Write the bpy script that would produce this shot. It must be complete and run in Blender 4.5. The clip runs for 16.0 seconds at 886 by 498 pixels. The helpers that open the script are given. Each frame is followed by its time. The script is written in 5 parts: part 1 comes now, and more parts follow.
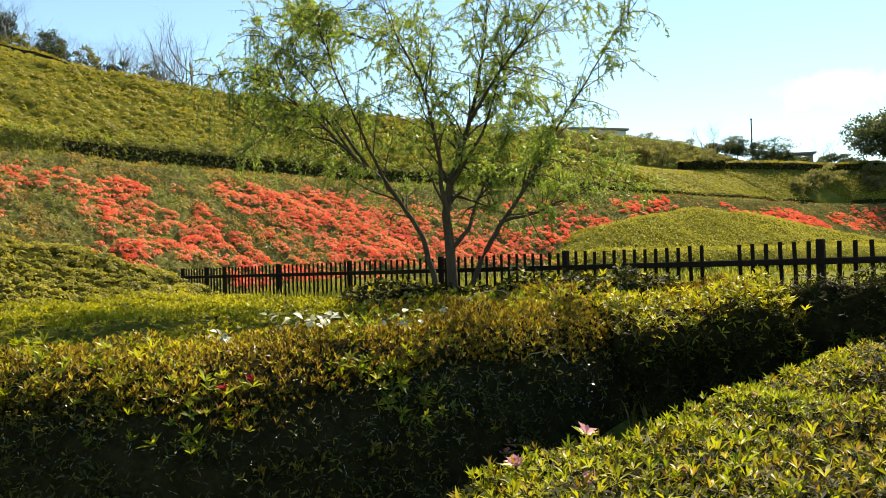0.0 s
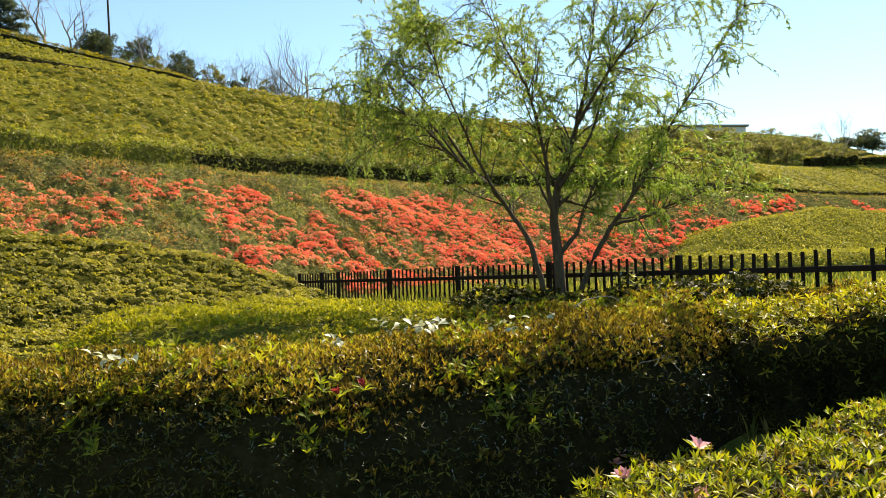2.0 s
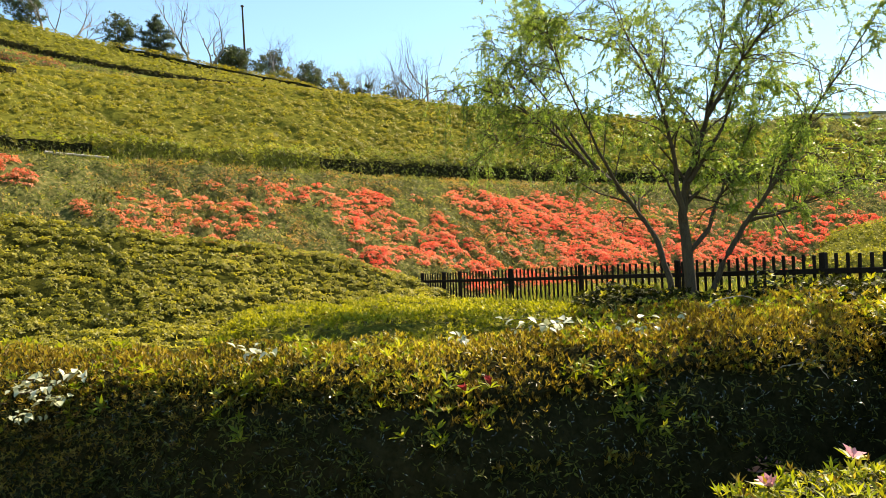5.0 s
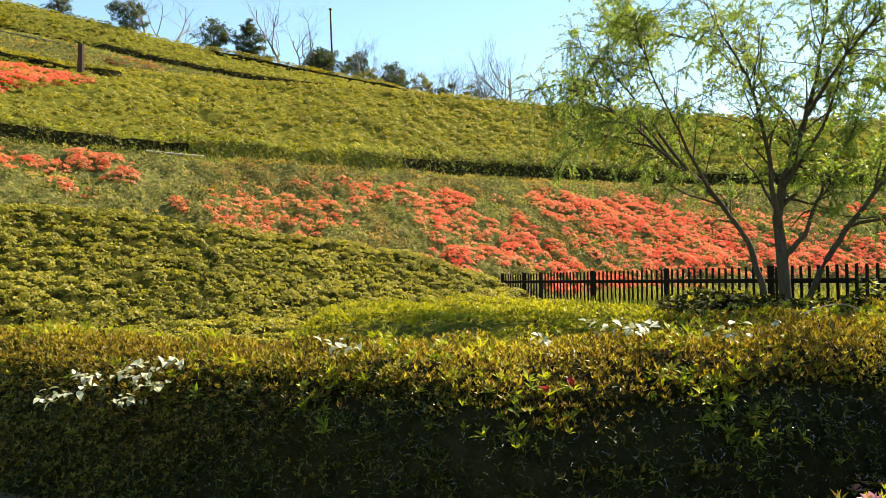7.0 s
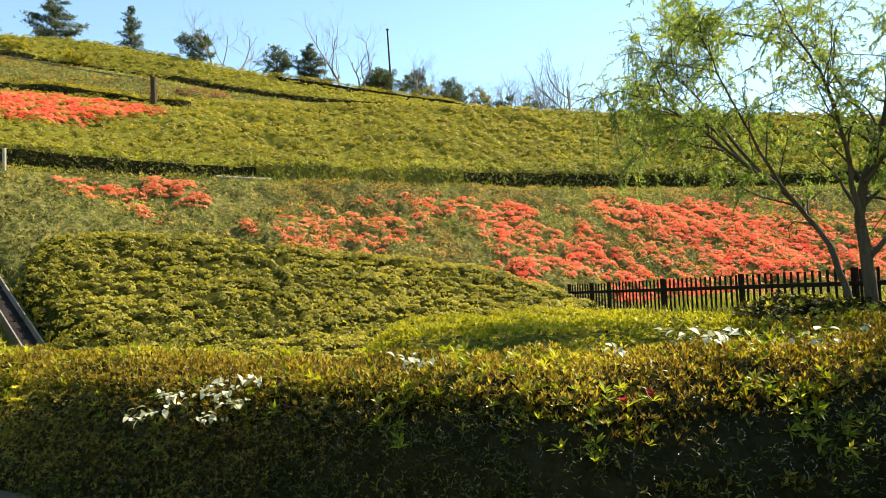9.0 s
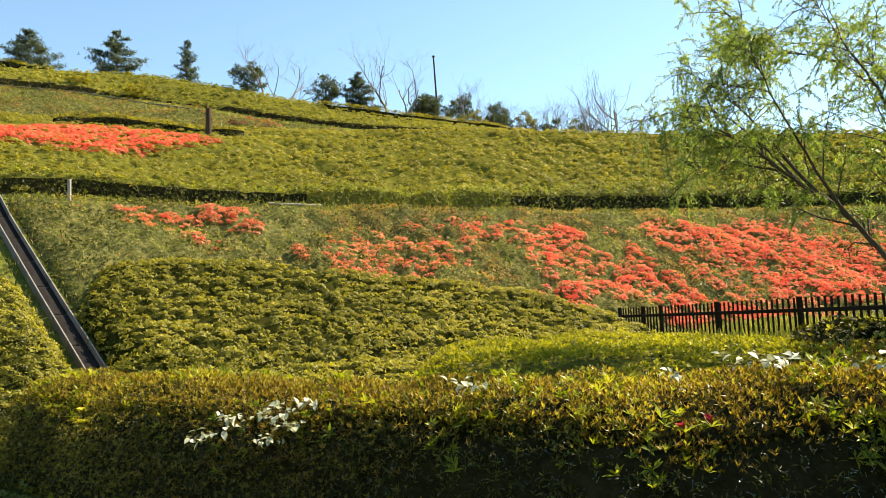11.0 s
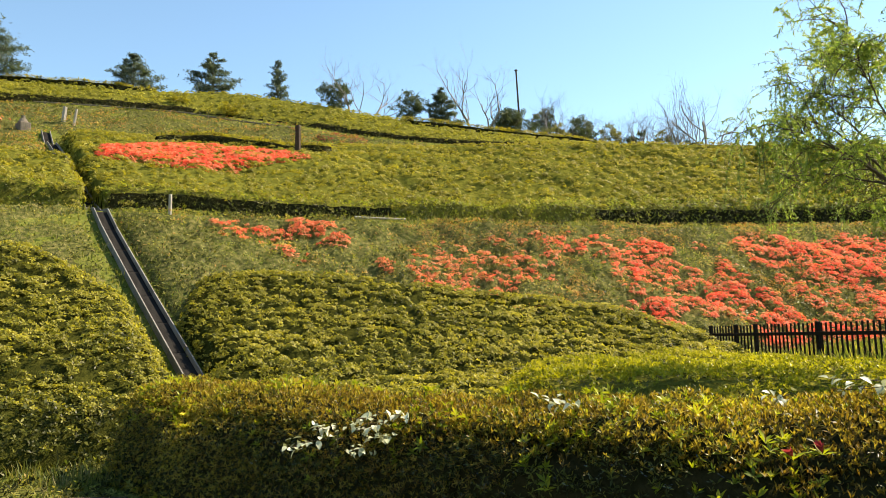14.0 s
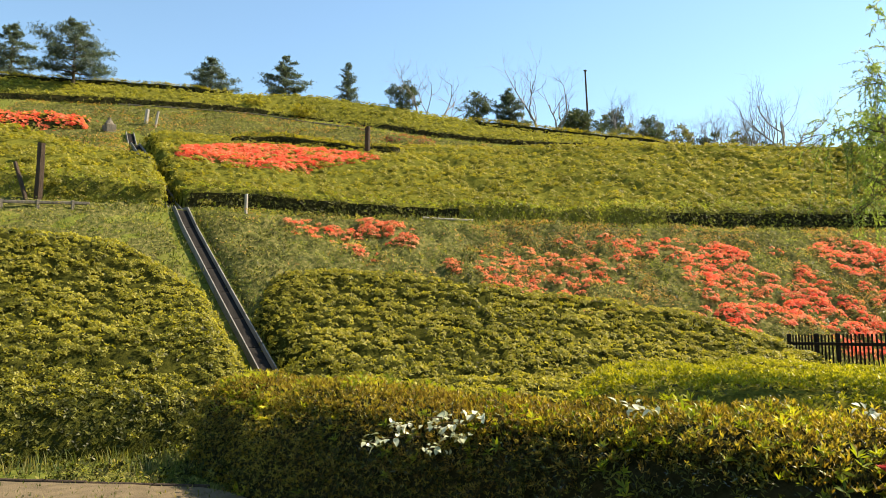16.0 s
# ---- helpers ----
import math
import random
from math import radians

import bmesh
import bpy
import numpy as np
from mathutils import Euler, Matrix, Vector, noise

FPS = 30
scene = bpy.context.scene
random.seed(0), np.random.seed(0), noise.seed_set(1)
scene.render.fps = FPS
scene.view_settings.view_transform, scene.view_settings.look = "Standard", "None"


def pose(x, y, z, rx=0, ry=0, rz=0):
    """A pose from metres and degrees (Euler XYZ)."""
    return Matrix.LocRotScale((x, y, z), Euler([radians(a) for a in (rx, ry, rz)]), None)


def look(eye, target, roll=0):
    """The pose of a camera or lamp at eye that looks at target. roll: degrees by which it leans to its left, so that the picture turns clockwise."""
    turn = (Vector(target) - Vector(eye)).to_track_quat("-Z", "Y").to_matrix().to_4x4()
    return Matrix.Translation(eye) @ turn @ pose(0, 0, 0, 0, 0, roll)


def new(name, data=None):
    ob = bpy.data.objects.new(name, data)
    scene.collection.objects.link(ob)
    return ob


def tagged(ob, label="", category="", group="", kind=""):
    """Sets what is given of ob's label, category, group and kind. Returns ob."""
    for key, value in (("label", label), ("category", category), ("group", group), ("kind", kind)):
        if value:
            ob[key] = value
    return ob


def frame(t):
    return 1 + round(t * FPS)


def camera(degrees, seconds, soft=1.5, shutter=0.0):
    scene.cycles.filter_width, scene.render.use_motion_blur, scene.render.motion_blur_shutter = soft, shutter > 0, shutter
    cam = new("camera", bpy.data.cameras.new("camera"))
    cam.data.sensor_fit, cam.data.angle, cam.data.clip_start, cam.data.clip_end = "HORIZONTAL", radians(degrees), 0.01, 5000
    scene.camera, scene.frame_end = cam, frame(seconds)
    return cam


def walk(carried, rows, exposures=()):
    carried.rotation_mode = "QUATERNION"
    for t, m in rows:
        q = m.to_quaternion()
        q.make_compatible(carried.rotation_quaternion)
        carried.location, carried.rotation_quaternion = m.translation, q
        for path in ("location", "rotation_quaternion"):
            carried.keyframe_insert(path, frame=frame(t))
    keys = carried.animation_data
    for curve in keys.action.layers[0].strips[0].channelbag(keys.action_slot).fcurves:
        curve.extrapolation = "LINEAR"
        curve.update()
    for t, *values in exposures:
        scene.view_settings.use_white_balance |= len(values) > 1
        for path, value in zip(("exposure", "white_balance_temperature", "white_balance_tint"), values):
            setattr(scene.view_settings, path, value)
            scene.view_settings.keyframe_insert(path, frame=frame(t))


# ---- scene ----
cam = camera(63.7, 16.0, soft=0.55)
PATH = [
    (0, (0.0, 0.0, 1.6), (0.0, 2.0, 1.635), -1.5),
    (0.5, (0.004, 0.021, 1.605), (-0.1, 2.018, 1.643), -2.3),
    (1, (0.01, 0.016, 1.606), (-0.174, 2.007, 1.654), -2.4),
    (1.5, (0.025, -0.007, 1.613), (-0.224, 1.977, 1.664), -2.3),
    (2, (0.018, -0.033, 1.62), (-0.284, 1.944, 1.674), -1.7),
    (2.5, (0.006, -0.041, 1.617), (-0.348, 1.927, 1.678), -1.7),
    (3, (0.003, -0.046, 1.615), (-0.407, 1.91, 1.681), -1.4),
    (3.5, (0.001, -0.047, 1.617), (-0.464, 1.897, 1.684), -1.7),
    (6, (-0.029, -0.054, 1.605), (-0.763, 1.805, 1.671), -0.6),
    (6.5, (-0.036, -0.062, 1.607), (-0.823, 1.775, 1.675), -0.0),
    (7, (-0.034, -0.065, 1.606), (-0.868, 1.752, 1.675), -0.6),
    (7.5, (-0.04, -0.068, 1.607), (-0.914, 1.73, 1.677), -0.9),
    (8, (-0.044, -0.082, 1.61), (-0.959, 1.695, 1.681), -1.3),
    (8.5, (-0.059, -0.087, 1.61), (-1.011, 1.671, 1.686), -1.7),
    (9, (-0.071, -0.085, 1.603), (-1.059, 1.65, 1.715), -2.3),
    (11.5, (-0.08, -0.151, 1.605), (-1.193, 1.499, 1.804), -2.3),
    (12, (-0.089, -0.146, 1.603), (-1.222, 1.488, 1.82), -2.1),
    (12.5, (-0.102, -0.166, 1.606), (-1.267, 1.444, 1.829), -1.5),
    (13, (-0.107, -0.174, 1.607), (-1.306, 1.411, 1.834), -1.3),
    (13.5, (-0.115, -0.194, 1.612), (-1.347, 1.365, 1.841), -1.2),
    (14, (-0.127, -0.211, 1.62), (-1.398, 1.317, 1.849), -1.4),
    (14.5, (-0.131, -0.224, 1.623), (-1.43, 1.279, 1.853), -1.2),
    (15, (-0.141, -0.258, 1.626), (-1.475, 1.214, 1.858), -1.2),
    (15.5, (-0.152, -0.287, 1.628), (-1.521, 1.153, 1.86), -0.7),
    (16, (-0.169, -0.323, 1.626), (-1.571, 1.084, 1.859), -0.0),
]
walk(cam, [(t, look(eye, target, roll)) for t, eye, target, roll in PATH],
     exposures=[(0, 1.14, 7400, 12), (3.5, 1.3, 7400, 12), (6, 1.42, 7400, 12), (9, 1.48, 7400, 12), (11.5, 1.36, 7400, 12), (16, 1.34, 7400, 12)])

def ramp(nodes, stops):
    r = nodes.new("ShaderNodeValToRGB")
    el = r.color_ramp.elements
    while len(el) < len(stops):
        el.new(0.5)
    for e, (at, c) in zip(el, stops):
        e.position, e.color = at, (*c, 1)
    return r


# ---- world and light ----
SUN_AZ, SUN_EL = 24.0, 47.0        # degrees to the right of +y, above the horizon
world = bpy.data.worlds.new("world")
scene.world = world
world.use_nodes = True
wn, wl = world.node_tree.nodes, world.node_tree.links
sky = wn.new("ShaderNodeTexSky")
sky.sky_type, sky.sun_disc = "NISHITA", False
sky.sun_elevation, sky.sun_rotation = radians(SUN_EL), radians(SUN_AZ)
sky.air_density, sky.dust_density, sky.ozone_density = 1.0, 0.06, 1.0
hue = wn.new("ShaderNodeMix")
hue.data_type, hue.blend_type = "RGBA", "MULTIPLY"
hue.inputs[0].default_value = 1
hue.inputs[7].default_value = (0.84, 1.02, 1.05, 1)
wl.new(sky.outputs[0], hue.inputs[6])
# one soft white cloud low in the sky
where = wn.new("ShaderNodeTexCoord")
off = wn.new("ShaderNodeVectorMath")
off.operation = "SUBTRACT"
off.inputs[1].default_value = (0.489, 0.849, 0.199)
wl.new(where.outputs["Generated"], off.inputs[0])
flat = wn.new("ShaderNodeVectorMath")
flat.operation = "MULTIPLY"
flat.inputs[1].default_value = (9.0, 9.0, 24.0)
wl.new(off.outputs[0], flat.inputs[0])
far = wn.new("ShaderNodeVectorMath")
far.operation = "LENGTH"
wl.new(flat.outputs[0], far.inputs[0])
puff = wn.new("ShaderNodeTexNoise")
puff.inputs["Scale"].default_value, puff.inputs["Detail"].default_value = 16.0, 7.0
wl.new(where.outputs["Generated"], puff.inputs["Vector"])
thick = wn.new("ShaderNodeMath")
thick.operation = "MULTIPLY_ADD"
thick.inputs[1].default_value = -0.62
wl.new(far.outputs["Value"], thick.inputs[0])
wl.new(puff.outputs["Fac"], thick.inputs[2])
veil = ramp(wn, [(0.05, (0, 0, 0)), (0.42, (0.8, 0.8, 0.8))])
wl.new(thick.outputs[0], veil.inputs[0])
cloud = wn.new("ShaderNodeMix")
cloud.data_type = "RGBA"
cloud.inputs[7].default_value = (7.6, 7.8, 8.1, 1)
wl.new(veil.outputs[0], cloud.inputs[0])
wl.new(hue.outputs[2], cloud.inputs[6])
wl.new(cloud.outputs[2], wn["Background"].inputs[0])
wn["Background"].inputs[1].default_value = 0.099
sun_data = bpy.data.lights.new("sun", "SUN")
sun_data.energy, sun_data.angle, sun_data.color = 5.0, radians(0.53), (1.0, 0.91, 0.76)
sun = new("sun", sun_data)
_to = Vector((math.sin(radians(SUN_AZ)) * math.cos(radians(SUN_EL)), math.cos(radians(SUN_AZ)) * math.cos(radians(SUN_EL)), math.sin(radians(SUN_EL))))
sun.matrix_world = Matrix.Translation(_to * 80) @ _to.to_track_quat("Z", "Y").to_matrix().to_4x4()


# ---- materials ----
def mat(name):
    m = bpy.data.materials.new(name)
    m.use_nodes = True
    return m, m.node_tree.nodes, m.node_tree.links


def leaf_mat(name, stops, rough=0.45, glow=0.35, patch=0.6, tint=(1.3, 1.25, 0.5), gloss=0.25):
    """Leaves: colour by leaf and by patch, light shining through."""
    m, n, l = mat(name)
    b = n["Principled BSDF"]
    geo = n.new("ShaderNodeNewGeometry")
    co = n.new("ShaderNodeTexCoord")
    big = n.new("ShaderNodeTexNoise")
    big.inputs["Scale"].default_value = patch
    big.inputs["Detail"].default_value = 4
    l.new(co.outputs["Object"], big.inputs["Vector"])
    mix = n.new("ShaderNodeMath")
    mix.operation = "MULTIPLY_ADD"
    mix.inputs[1].default_value = 0.7
    l.new(geo.outputs["Random Per Island"], mix.inputs[0])
    half = n.new("ShaderNodeMath")
    half.operation = "MULTIPLY_ADD"
    half.inputs[1].default_value, half.inputs[2].default_value = 1.1, -0.4
    l.new(big.outputs["Fac"], half.inputs[0])
    l.new(half.outputs[0], mix.inputs[2])
    r = ramp(n, stops)
    l.new(mix.outputs[0], r.inputs[0])
    l.new(r.outputs[0], b.inputs["Base Color"])
    b.inputs["Roughness"].default_value = rough
    b.inputs["Specular IOR Level"].default_value = gloss
    tr = n.new("ShaderNodeBsdfTranslucent")
    tn = n.new("ShaderNodeMix")
    tn.data_type, tn.blend_type = "RGBA", "MULTIPLY"
    tn.inputs[0].default_value = 1
    l.new(r.outputs[0], tn.inputs[6])
    tn.inputs[7].default_value = (*tint, 1)
    l.new(tn.outputs[2], tr.inputs[0])
    sh = n.new("ShaderNodeMixShader")
    sh.inputs[0].default_value = glow
    l.new(b.outputs[0], sh.inputs[1])
    l.new(tr.outputs[0], sh.inputs[2])
    l.new(sh.outputs[0], n["Material Output"].inputs[0])
    return m


def solid_mat(name, stops, scale=4.0, rough=0.8, bump=0.4, stretch=(1, 1, 1), fine=30.0, per_object=0.0, gloss=0.3):
    """A rough surface: two scales of noise, relief."""
    m, n, l = mat(name)
    b = n["Principled BSDF"]
    co = n.new("ShaderNodeTexCoord")
    mp = n.new("ShaderNodeMapping")
    mp.inputs["Scale"].default_value = stretch
    l.new(co.outputs["Object"], mp.inputs[0])
    a = n.new("ShaderNodeTexNoise")
    a.inputs["Scale"].default_value, a.inputs["Detail"].default_value = scale, 8
    f = n.new("ShaderNodeTexNoise")
    f.inputs["Scale"].default_value, f.inputs["Detail"].default_value = fine, 6
    l.new(mp.outputs[0], a.inputs["Vector"])
    l.new(mp.outputs[0], f.inputs["Vector"])
    add = n.new("ShaderNodeMath")
    add.operation = "MULTIPLY_ADD"
    add.inputs[1].default_value = 0.45
    l.new(f.outputs["Fac"], add.inputs[0])
    hal = n.new("ShaderNodeMath")
    hal.operation = "MULTIPLY"
    hal.inputs[1].default_value = 0.55
    l.new(a.outputs["Fac"], hal.inputs[0])
    l.new(hal.outputs[0], add.inputs[2])
    last = add
    if per_object:
        info = n.new("ShaderNodeObjectInfo")
        po = n.new("ShaderNodeMath")
        po.operation = "MULTIPLY_ADD"
        po.inputs[1].default_value = per_object
        l.new(info.outputs["Random"], po.inputs[0])
        l.new(add.outputs[0], po.inputs[2])
        last = po
    r = ramp(n, stops)
    l.new(last.outputs[0], r.inputs[0])
    l.new(r.outputs[0], b.inputs["Base Color"])
    b.inputs["Roughness"].default_value = rough
    b.inputs["Specular IOR Level"].default_value = gloss
    bp = n.new("ShaderNodeBump")
    bp.inputs["Strength"].default_value, bp.inputs["Distance"].default_value = bump, 0.02
    l.new(f.outputs["Fac"], bp.inputs["Height"])
    l.new(bp.outputs[0], b.inputs["Normal"])
    return m


M_GROUND = solid_mat("turf", [(0.3, (0.05, 0.07, 0.012)), (0.5, (0.11, 0.125, 0.025)), (0.7, (0.22, 0.19, 0.06))], 0.6, 0.95, 0.8, fine=14, gloss=0.0)
M_PATH = solid_mat("sandy_path", [(0.3, (0.075, 0.056, 0.028)), (0.6, (0.165, 0.122, 0.066))], 5.0, 0.95, 0.8, fine=110)
# core colours; the near-black ones paint the shade between leaves
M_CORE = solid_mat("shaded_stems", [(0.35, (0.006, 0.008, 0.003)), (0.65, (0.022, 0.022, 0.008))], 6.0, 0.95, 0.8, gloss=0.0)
M_TWIG = solid_mat("shade_dark_twigs", [(0.35, (0.010, 0.011, 0.004)), (0.65, (0.032, 0.028, 0.012))], 6.0, 0.95, 0.8, gloss=0.0)
M_CLIPPED = solid_mat("clipped_foliage", [(0.35, (0.06, 0.062, 0.011)), (0.65, (0.17, 0.16, 0.028))], 7.0, 0.95, 0.9, gloss=0.0)
M_INNER = solid_mat("inner_carpet_foliage", [(0.35, (0.05, 0.054, 0.009)), (0.65, (0.15, 0.145, 0.025))], 8.0, 0.95, 0.9, gloss=0.0)
# mound core: darkened colour for the shade in gaps between tufts
M_DEEP = solid_mat("shade_dark_foliage", [(0.35, (0.014, 0.017, 0.004)), (0.65, (0.055, 0.056, 0.011))], 14.0, 0.95, 0.9, fine=60, gloss=0.0)
M_SOIL = solid_mat("weedy_soil", [(0.36, (0.03, 0.04, 0.012)), (0.5, (0.085, 0.088, 0.026)), (0.64, (0.2, 0.17, 0.065))], 9.0, 0.95, 0.9, fine=45, gloss=0.0)
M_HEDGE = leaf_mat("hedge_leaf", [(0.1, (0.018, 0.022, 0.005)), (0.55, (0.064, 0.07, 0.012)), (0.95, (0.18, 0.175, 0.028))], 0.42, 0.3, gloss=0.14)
M_GLOSSY = leaf_mat("glossy_leaf", [(0.1, (0.015, 0.02, 0.004)), (0.9, (0.07, 0.085, 0.014))], 0.14, 0.15, gloss=1.0)
# darker copy of the hedge leaf: shade put into the colour
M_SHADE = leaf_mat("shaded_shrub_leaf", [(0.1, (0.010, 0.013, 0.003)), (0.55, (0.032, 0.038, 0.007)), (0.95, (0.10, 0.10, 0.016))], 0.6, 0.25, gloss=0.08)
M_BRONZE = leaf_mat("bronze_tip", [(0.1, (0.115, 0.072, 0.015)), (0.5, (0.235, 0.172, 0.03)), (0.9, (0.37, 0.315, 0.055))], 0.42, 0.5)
M_LIME = leaf_mat("lime_shoot", [(0.1, (0.12, 0.165, 0.012)), (0.5, (0.24, 0.28, 0.02)), (0.9, (0.38, 0.38, 0.045))], 0.42, 0.5)
M_MOUND = leaf_mat("mound_leaf", [(0.1, (0.095, 0.098, 0.012)), (0.5, (0.25, 0.235, 0.03)), (0.9, (0.45, 0.405, 0.08))], 0.5, 0.5)
M_CARPET = leaf_mat("carpet_leaf", [(0.1, (0.135, 0.13, 0.018)), (0.5, (0.24, 0.222, 0.031)), (0.9, (0.36, 0.325, 0.06))], 0.55, 0.5, 0.25)
M_FRESH = leaf_mat("fresh_carpet_leaf", [(0.1, (0.14, 0.145, 0.02)), (0.5, (0.25, 0.245, 0.034)), (0.9, (0.36, 0.34, 0.06))], 0.55, 0.5, 0.25)
M_WEED = leaf_mat("weed_leaf", [(0.1, (0.05, 0.08, 0.018)), (0.5, (0.175, 0.2, 0.046)), (0.8, (0.33, 0.3, 0.085)), (0.95, (0.45, 0.3, 0.12))], 0.6, 0.5, 0.5)
M_GRASS = leaf_mat("grass_blade", [(0.1, (0.06, 0.085, 0.02)), (0.5, (0.135, 0.155, 0.042)), (0.9, (0.31, 0.255, 0.105))], 0.55, 0.45, 0.8)
M_SHRUB = leaf_mat("shrub_leaf", [(0.1, (0.12, 0.135, 0.010)), (0.5, (0.25, 0.25, 0.018)), (0.9, (0.40, 0.37, 0.04))], 0.45, 0.5)
M_RED = leaf_mat("azalea_petal", [(0.1, (0.76, 0.09, 0.05)), (0.5, (0.88, 0.18, 0.09)), (0.9, (0.92, 0.31, 0.155))], 0.6, 0.5, 0.8, (1.1, 0.9, 0.8))
M_CORAL = leaf_mat("coral_petal", [(0.1, (0.62, 0.15, 0.06)), (0.5, (0.78, 0.265, 0.12)), (0.9, (0.8, 0.41, 0.215))], 0.6, 0.5, 0.8, (1.1, 0.9, 0.8))
M_RUSSET = leaf_mat("russet_weed_leaf", [(0.1, (0.14, 0.085, 0.028)), (0.5, (0.31, 0.18, 0.06)), (0.9, (0.5, 0.26, 0.1))], 0.6, 0.5, 0.8)
M_CRIMSON = leaf_mat("crimson_petal", [(0.1, (0.22, 0.02, 0.022)), (0.9, (0.42, 0.06, 0.055))], 0.5, 0.35, 3.0, (1, 0.9, 0.9))
M_YELLOW = leaf_mat("yellow_petal", [(0.1, (0.72, 0.5, 0.03)), (0.9, (0.85, 0.68, 0.06))], 0.6, 0.35, 3.0, (1, 1, 0.7))
M_PINK = leaf_mat("pink_petal", [(0.1, (0.66, 0.25, 0.28)), (0.9, (0.85, 0.52, 0.55))], 0.6, 0.3, 3.0, (1, 0.9, 0.9))
# whitened colour stands for sun glare on the leaves
M_WHITE = leaf_mat("glare_pale_leaf", [(0.1, (0.12, 0.16, 0.055)), (0.5, (0.38, 0.4, 0.24)), (0.9, (0.66, 0.65, 0.5))], 0.35, 0.2, 3.0, (1, 1, 0.7), 0.35)
M_WILLOW = leaf_mat("willow_leaf", [(0.1, (0.1, 0.16, 0.034)), (0.5, (0.22, 0.295, 0.07)), (0.9, (0.4, 0.445, 0.13))], 0.4, 0.58, 4.0, (1.15, 1.22, 0.5), 0.4)
M_PINE = leaf_mat("pine_needle", [(0.1, (0.045, 0.07, 0.065)), (0.9, (0.115, 0.15, 0.125))], 0.6, 0.35)
M_DARKTREE = leaf_mat("evergreen_leaf", [(0.1, (0.032, 0.05, 0.035)), (0.9, (0.1, 0.125, 0.07))], 0.5, 0.4)
M_SCRUB = leaf_mat("scrub_leaf", [(0.1, (0.10, 0.115, 0.055)), (0.9, (0.25, 0.235, 0.12))], 0.6, 0.5)
M_BARK = solid_mat("bark", [(0.3, (0.032, 0.022, 0.012)), (0.7, (0.12, 0.086, 0.05))], 8.0, 0.85, 0.9, (3, 3, 0.6), 50)
M_PALEBARK = solid_mat("grey_bark", [(0.3, (0.15, 0.14, 0.13)), (0.7, (0.3, 0.27, 0.245))], 6.0, 0.9, 0.5)
M_FENCE = solid_mat("dark_stained_wood", [(0.3, (0.008, 0.006, 0.004)), (0.7, (0.022, 0.016, 0.012))], 6.0, 0.8, 0.4, (4, 4, 0.5), 40, 0.15, 0.06)
M_POST = solid_mat("weathered_wood", [(0.3, (0.022, 0.013, 0.007)), (0.7, (0.075, 0.046, 0.026))], 6.0, 0.85, 0.8, (5, 5, 0.5), 50)
M_PALEWOOD = solid_mat("bleached_wood", [(0.3, (0.22, 0.19, 0.15)), (0.7, (0.48, 0.43, 0.36))], 6.0, 0.85, 0.6, (4, 4, 0.6), 40)
M_OLDWOOD = solid_mat("grey_brown_wood", [(0.3, (0.07, 0.055, 0.04)), (0.7, (0.22, 0.185, 0.14))], 6.0, 0.9, 0.6, (4, 4, 0.6), 40)
M_CONCRETE = solid_mat("old_concrete", [(0.3, (0.05, 0.046, 0.038)), (0.65, (0.21, 0.2, 0.18))], 3.0, 0.9, 0.5, fine=40, per_object=0.1)
# silt, its colour also darkened for the shade inside the gutter
M_SILT = solid_mat("shaded_silt", [(0.3, (0.011, 0.0105, 0.01)), (0.7, (0.032, 0.03, 0.028))], 3.0, 0.95, 0.6, gloss=0.0)
M_SLATE = solid_mat("slate_cladding", [(0.3, (0.07, 0.085, 0.11)), (0.7, (0.13, 0.15, 0.18))], 2.0, 0.6, 0.1)
M_ROOF = solid_mat("grey_cladding", [(0.3, (0.36, 0.40, 0.45)), (0.7, (0.50, 0.55, 0.60))], 2.0, 0.6, 0.1)


# ---- the lie of the land ----
U = (0.72, 0.694)
S1 = [-60, -30, -18, -11, -6.5, 0.5, 5.2, 12, 20, 32, 47, 60, 66, 75, 110]
Z1 = [4.85, 4.85, 4.85, 4.85, 4.85, 4.88, 4.95, 5.12, 5.2, 5.2, 5.2, 5.2, 5.2, 5.2, 5.2]
P1 = [4, 11, 15, 17.6, 20.2, 22.5, 23.6, 25.8, 26.4, 23.6, 21.5, 20.5, 16.5, 9, -10]
S2 = [-60, -30, -10, -3, 0.5, 6, 13, 28, 40, 47, 58, 66, 75, 110]
P2 = [17, 25, 30.7, 31.9, 32.5, 32.4, 32.2, 33, 29.8, 27.5, 25.5, 20.8, 14, -5]
Z2 = [9.6, 9.6, 9.6, 9.6, 9.75, 10.0, 10.1, 10.1, 9.0, 8.1, 8.15, 8.45, 8.7, 8.7]
S3 = [-60, -30, -15, -5, 0.4, 6, 12, 18, 28, 110]
Z3 = [15.2, 15.6, 15.4, 14.7, 13.9, 13.1, 12.3, 11.0, 10.2, 8.9]
P3 = [31, 37, 40, 42, 42, 42, 42, 41, 42, 40]

def soft(s, xs, ys):
    """A smooth line through control values."""
    s = np.asarray(s, float)
    return sum(np.interp(s + o, xs, ys) for o in (-3, -1.5, 0, 1.5, 3)) / 5

def step(a, b, x):
    t = np.clip((x - a) / (b - a), 0, 1)
    return t * t * (3 - 2 * t)

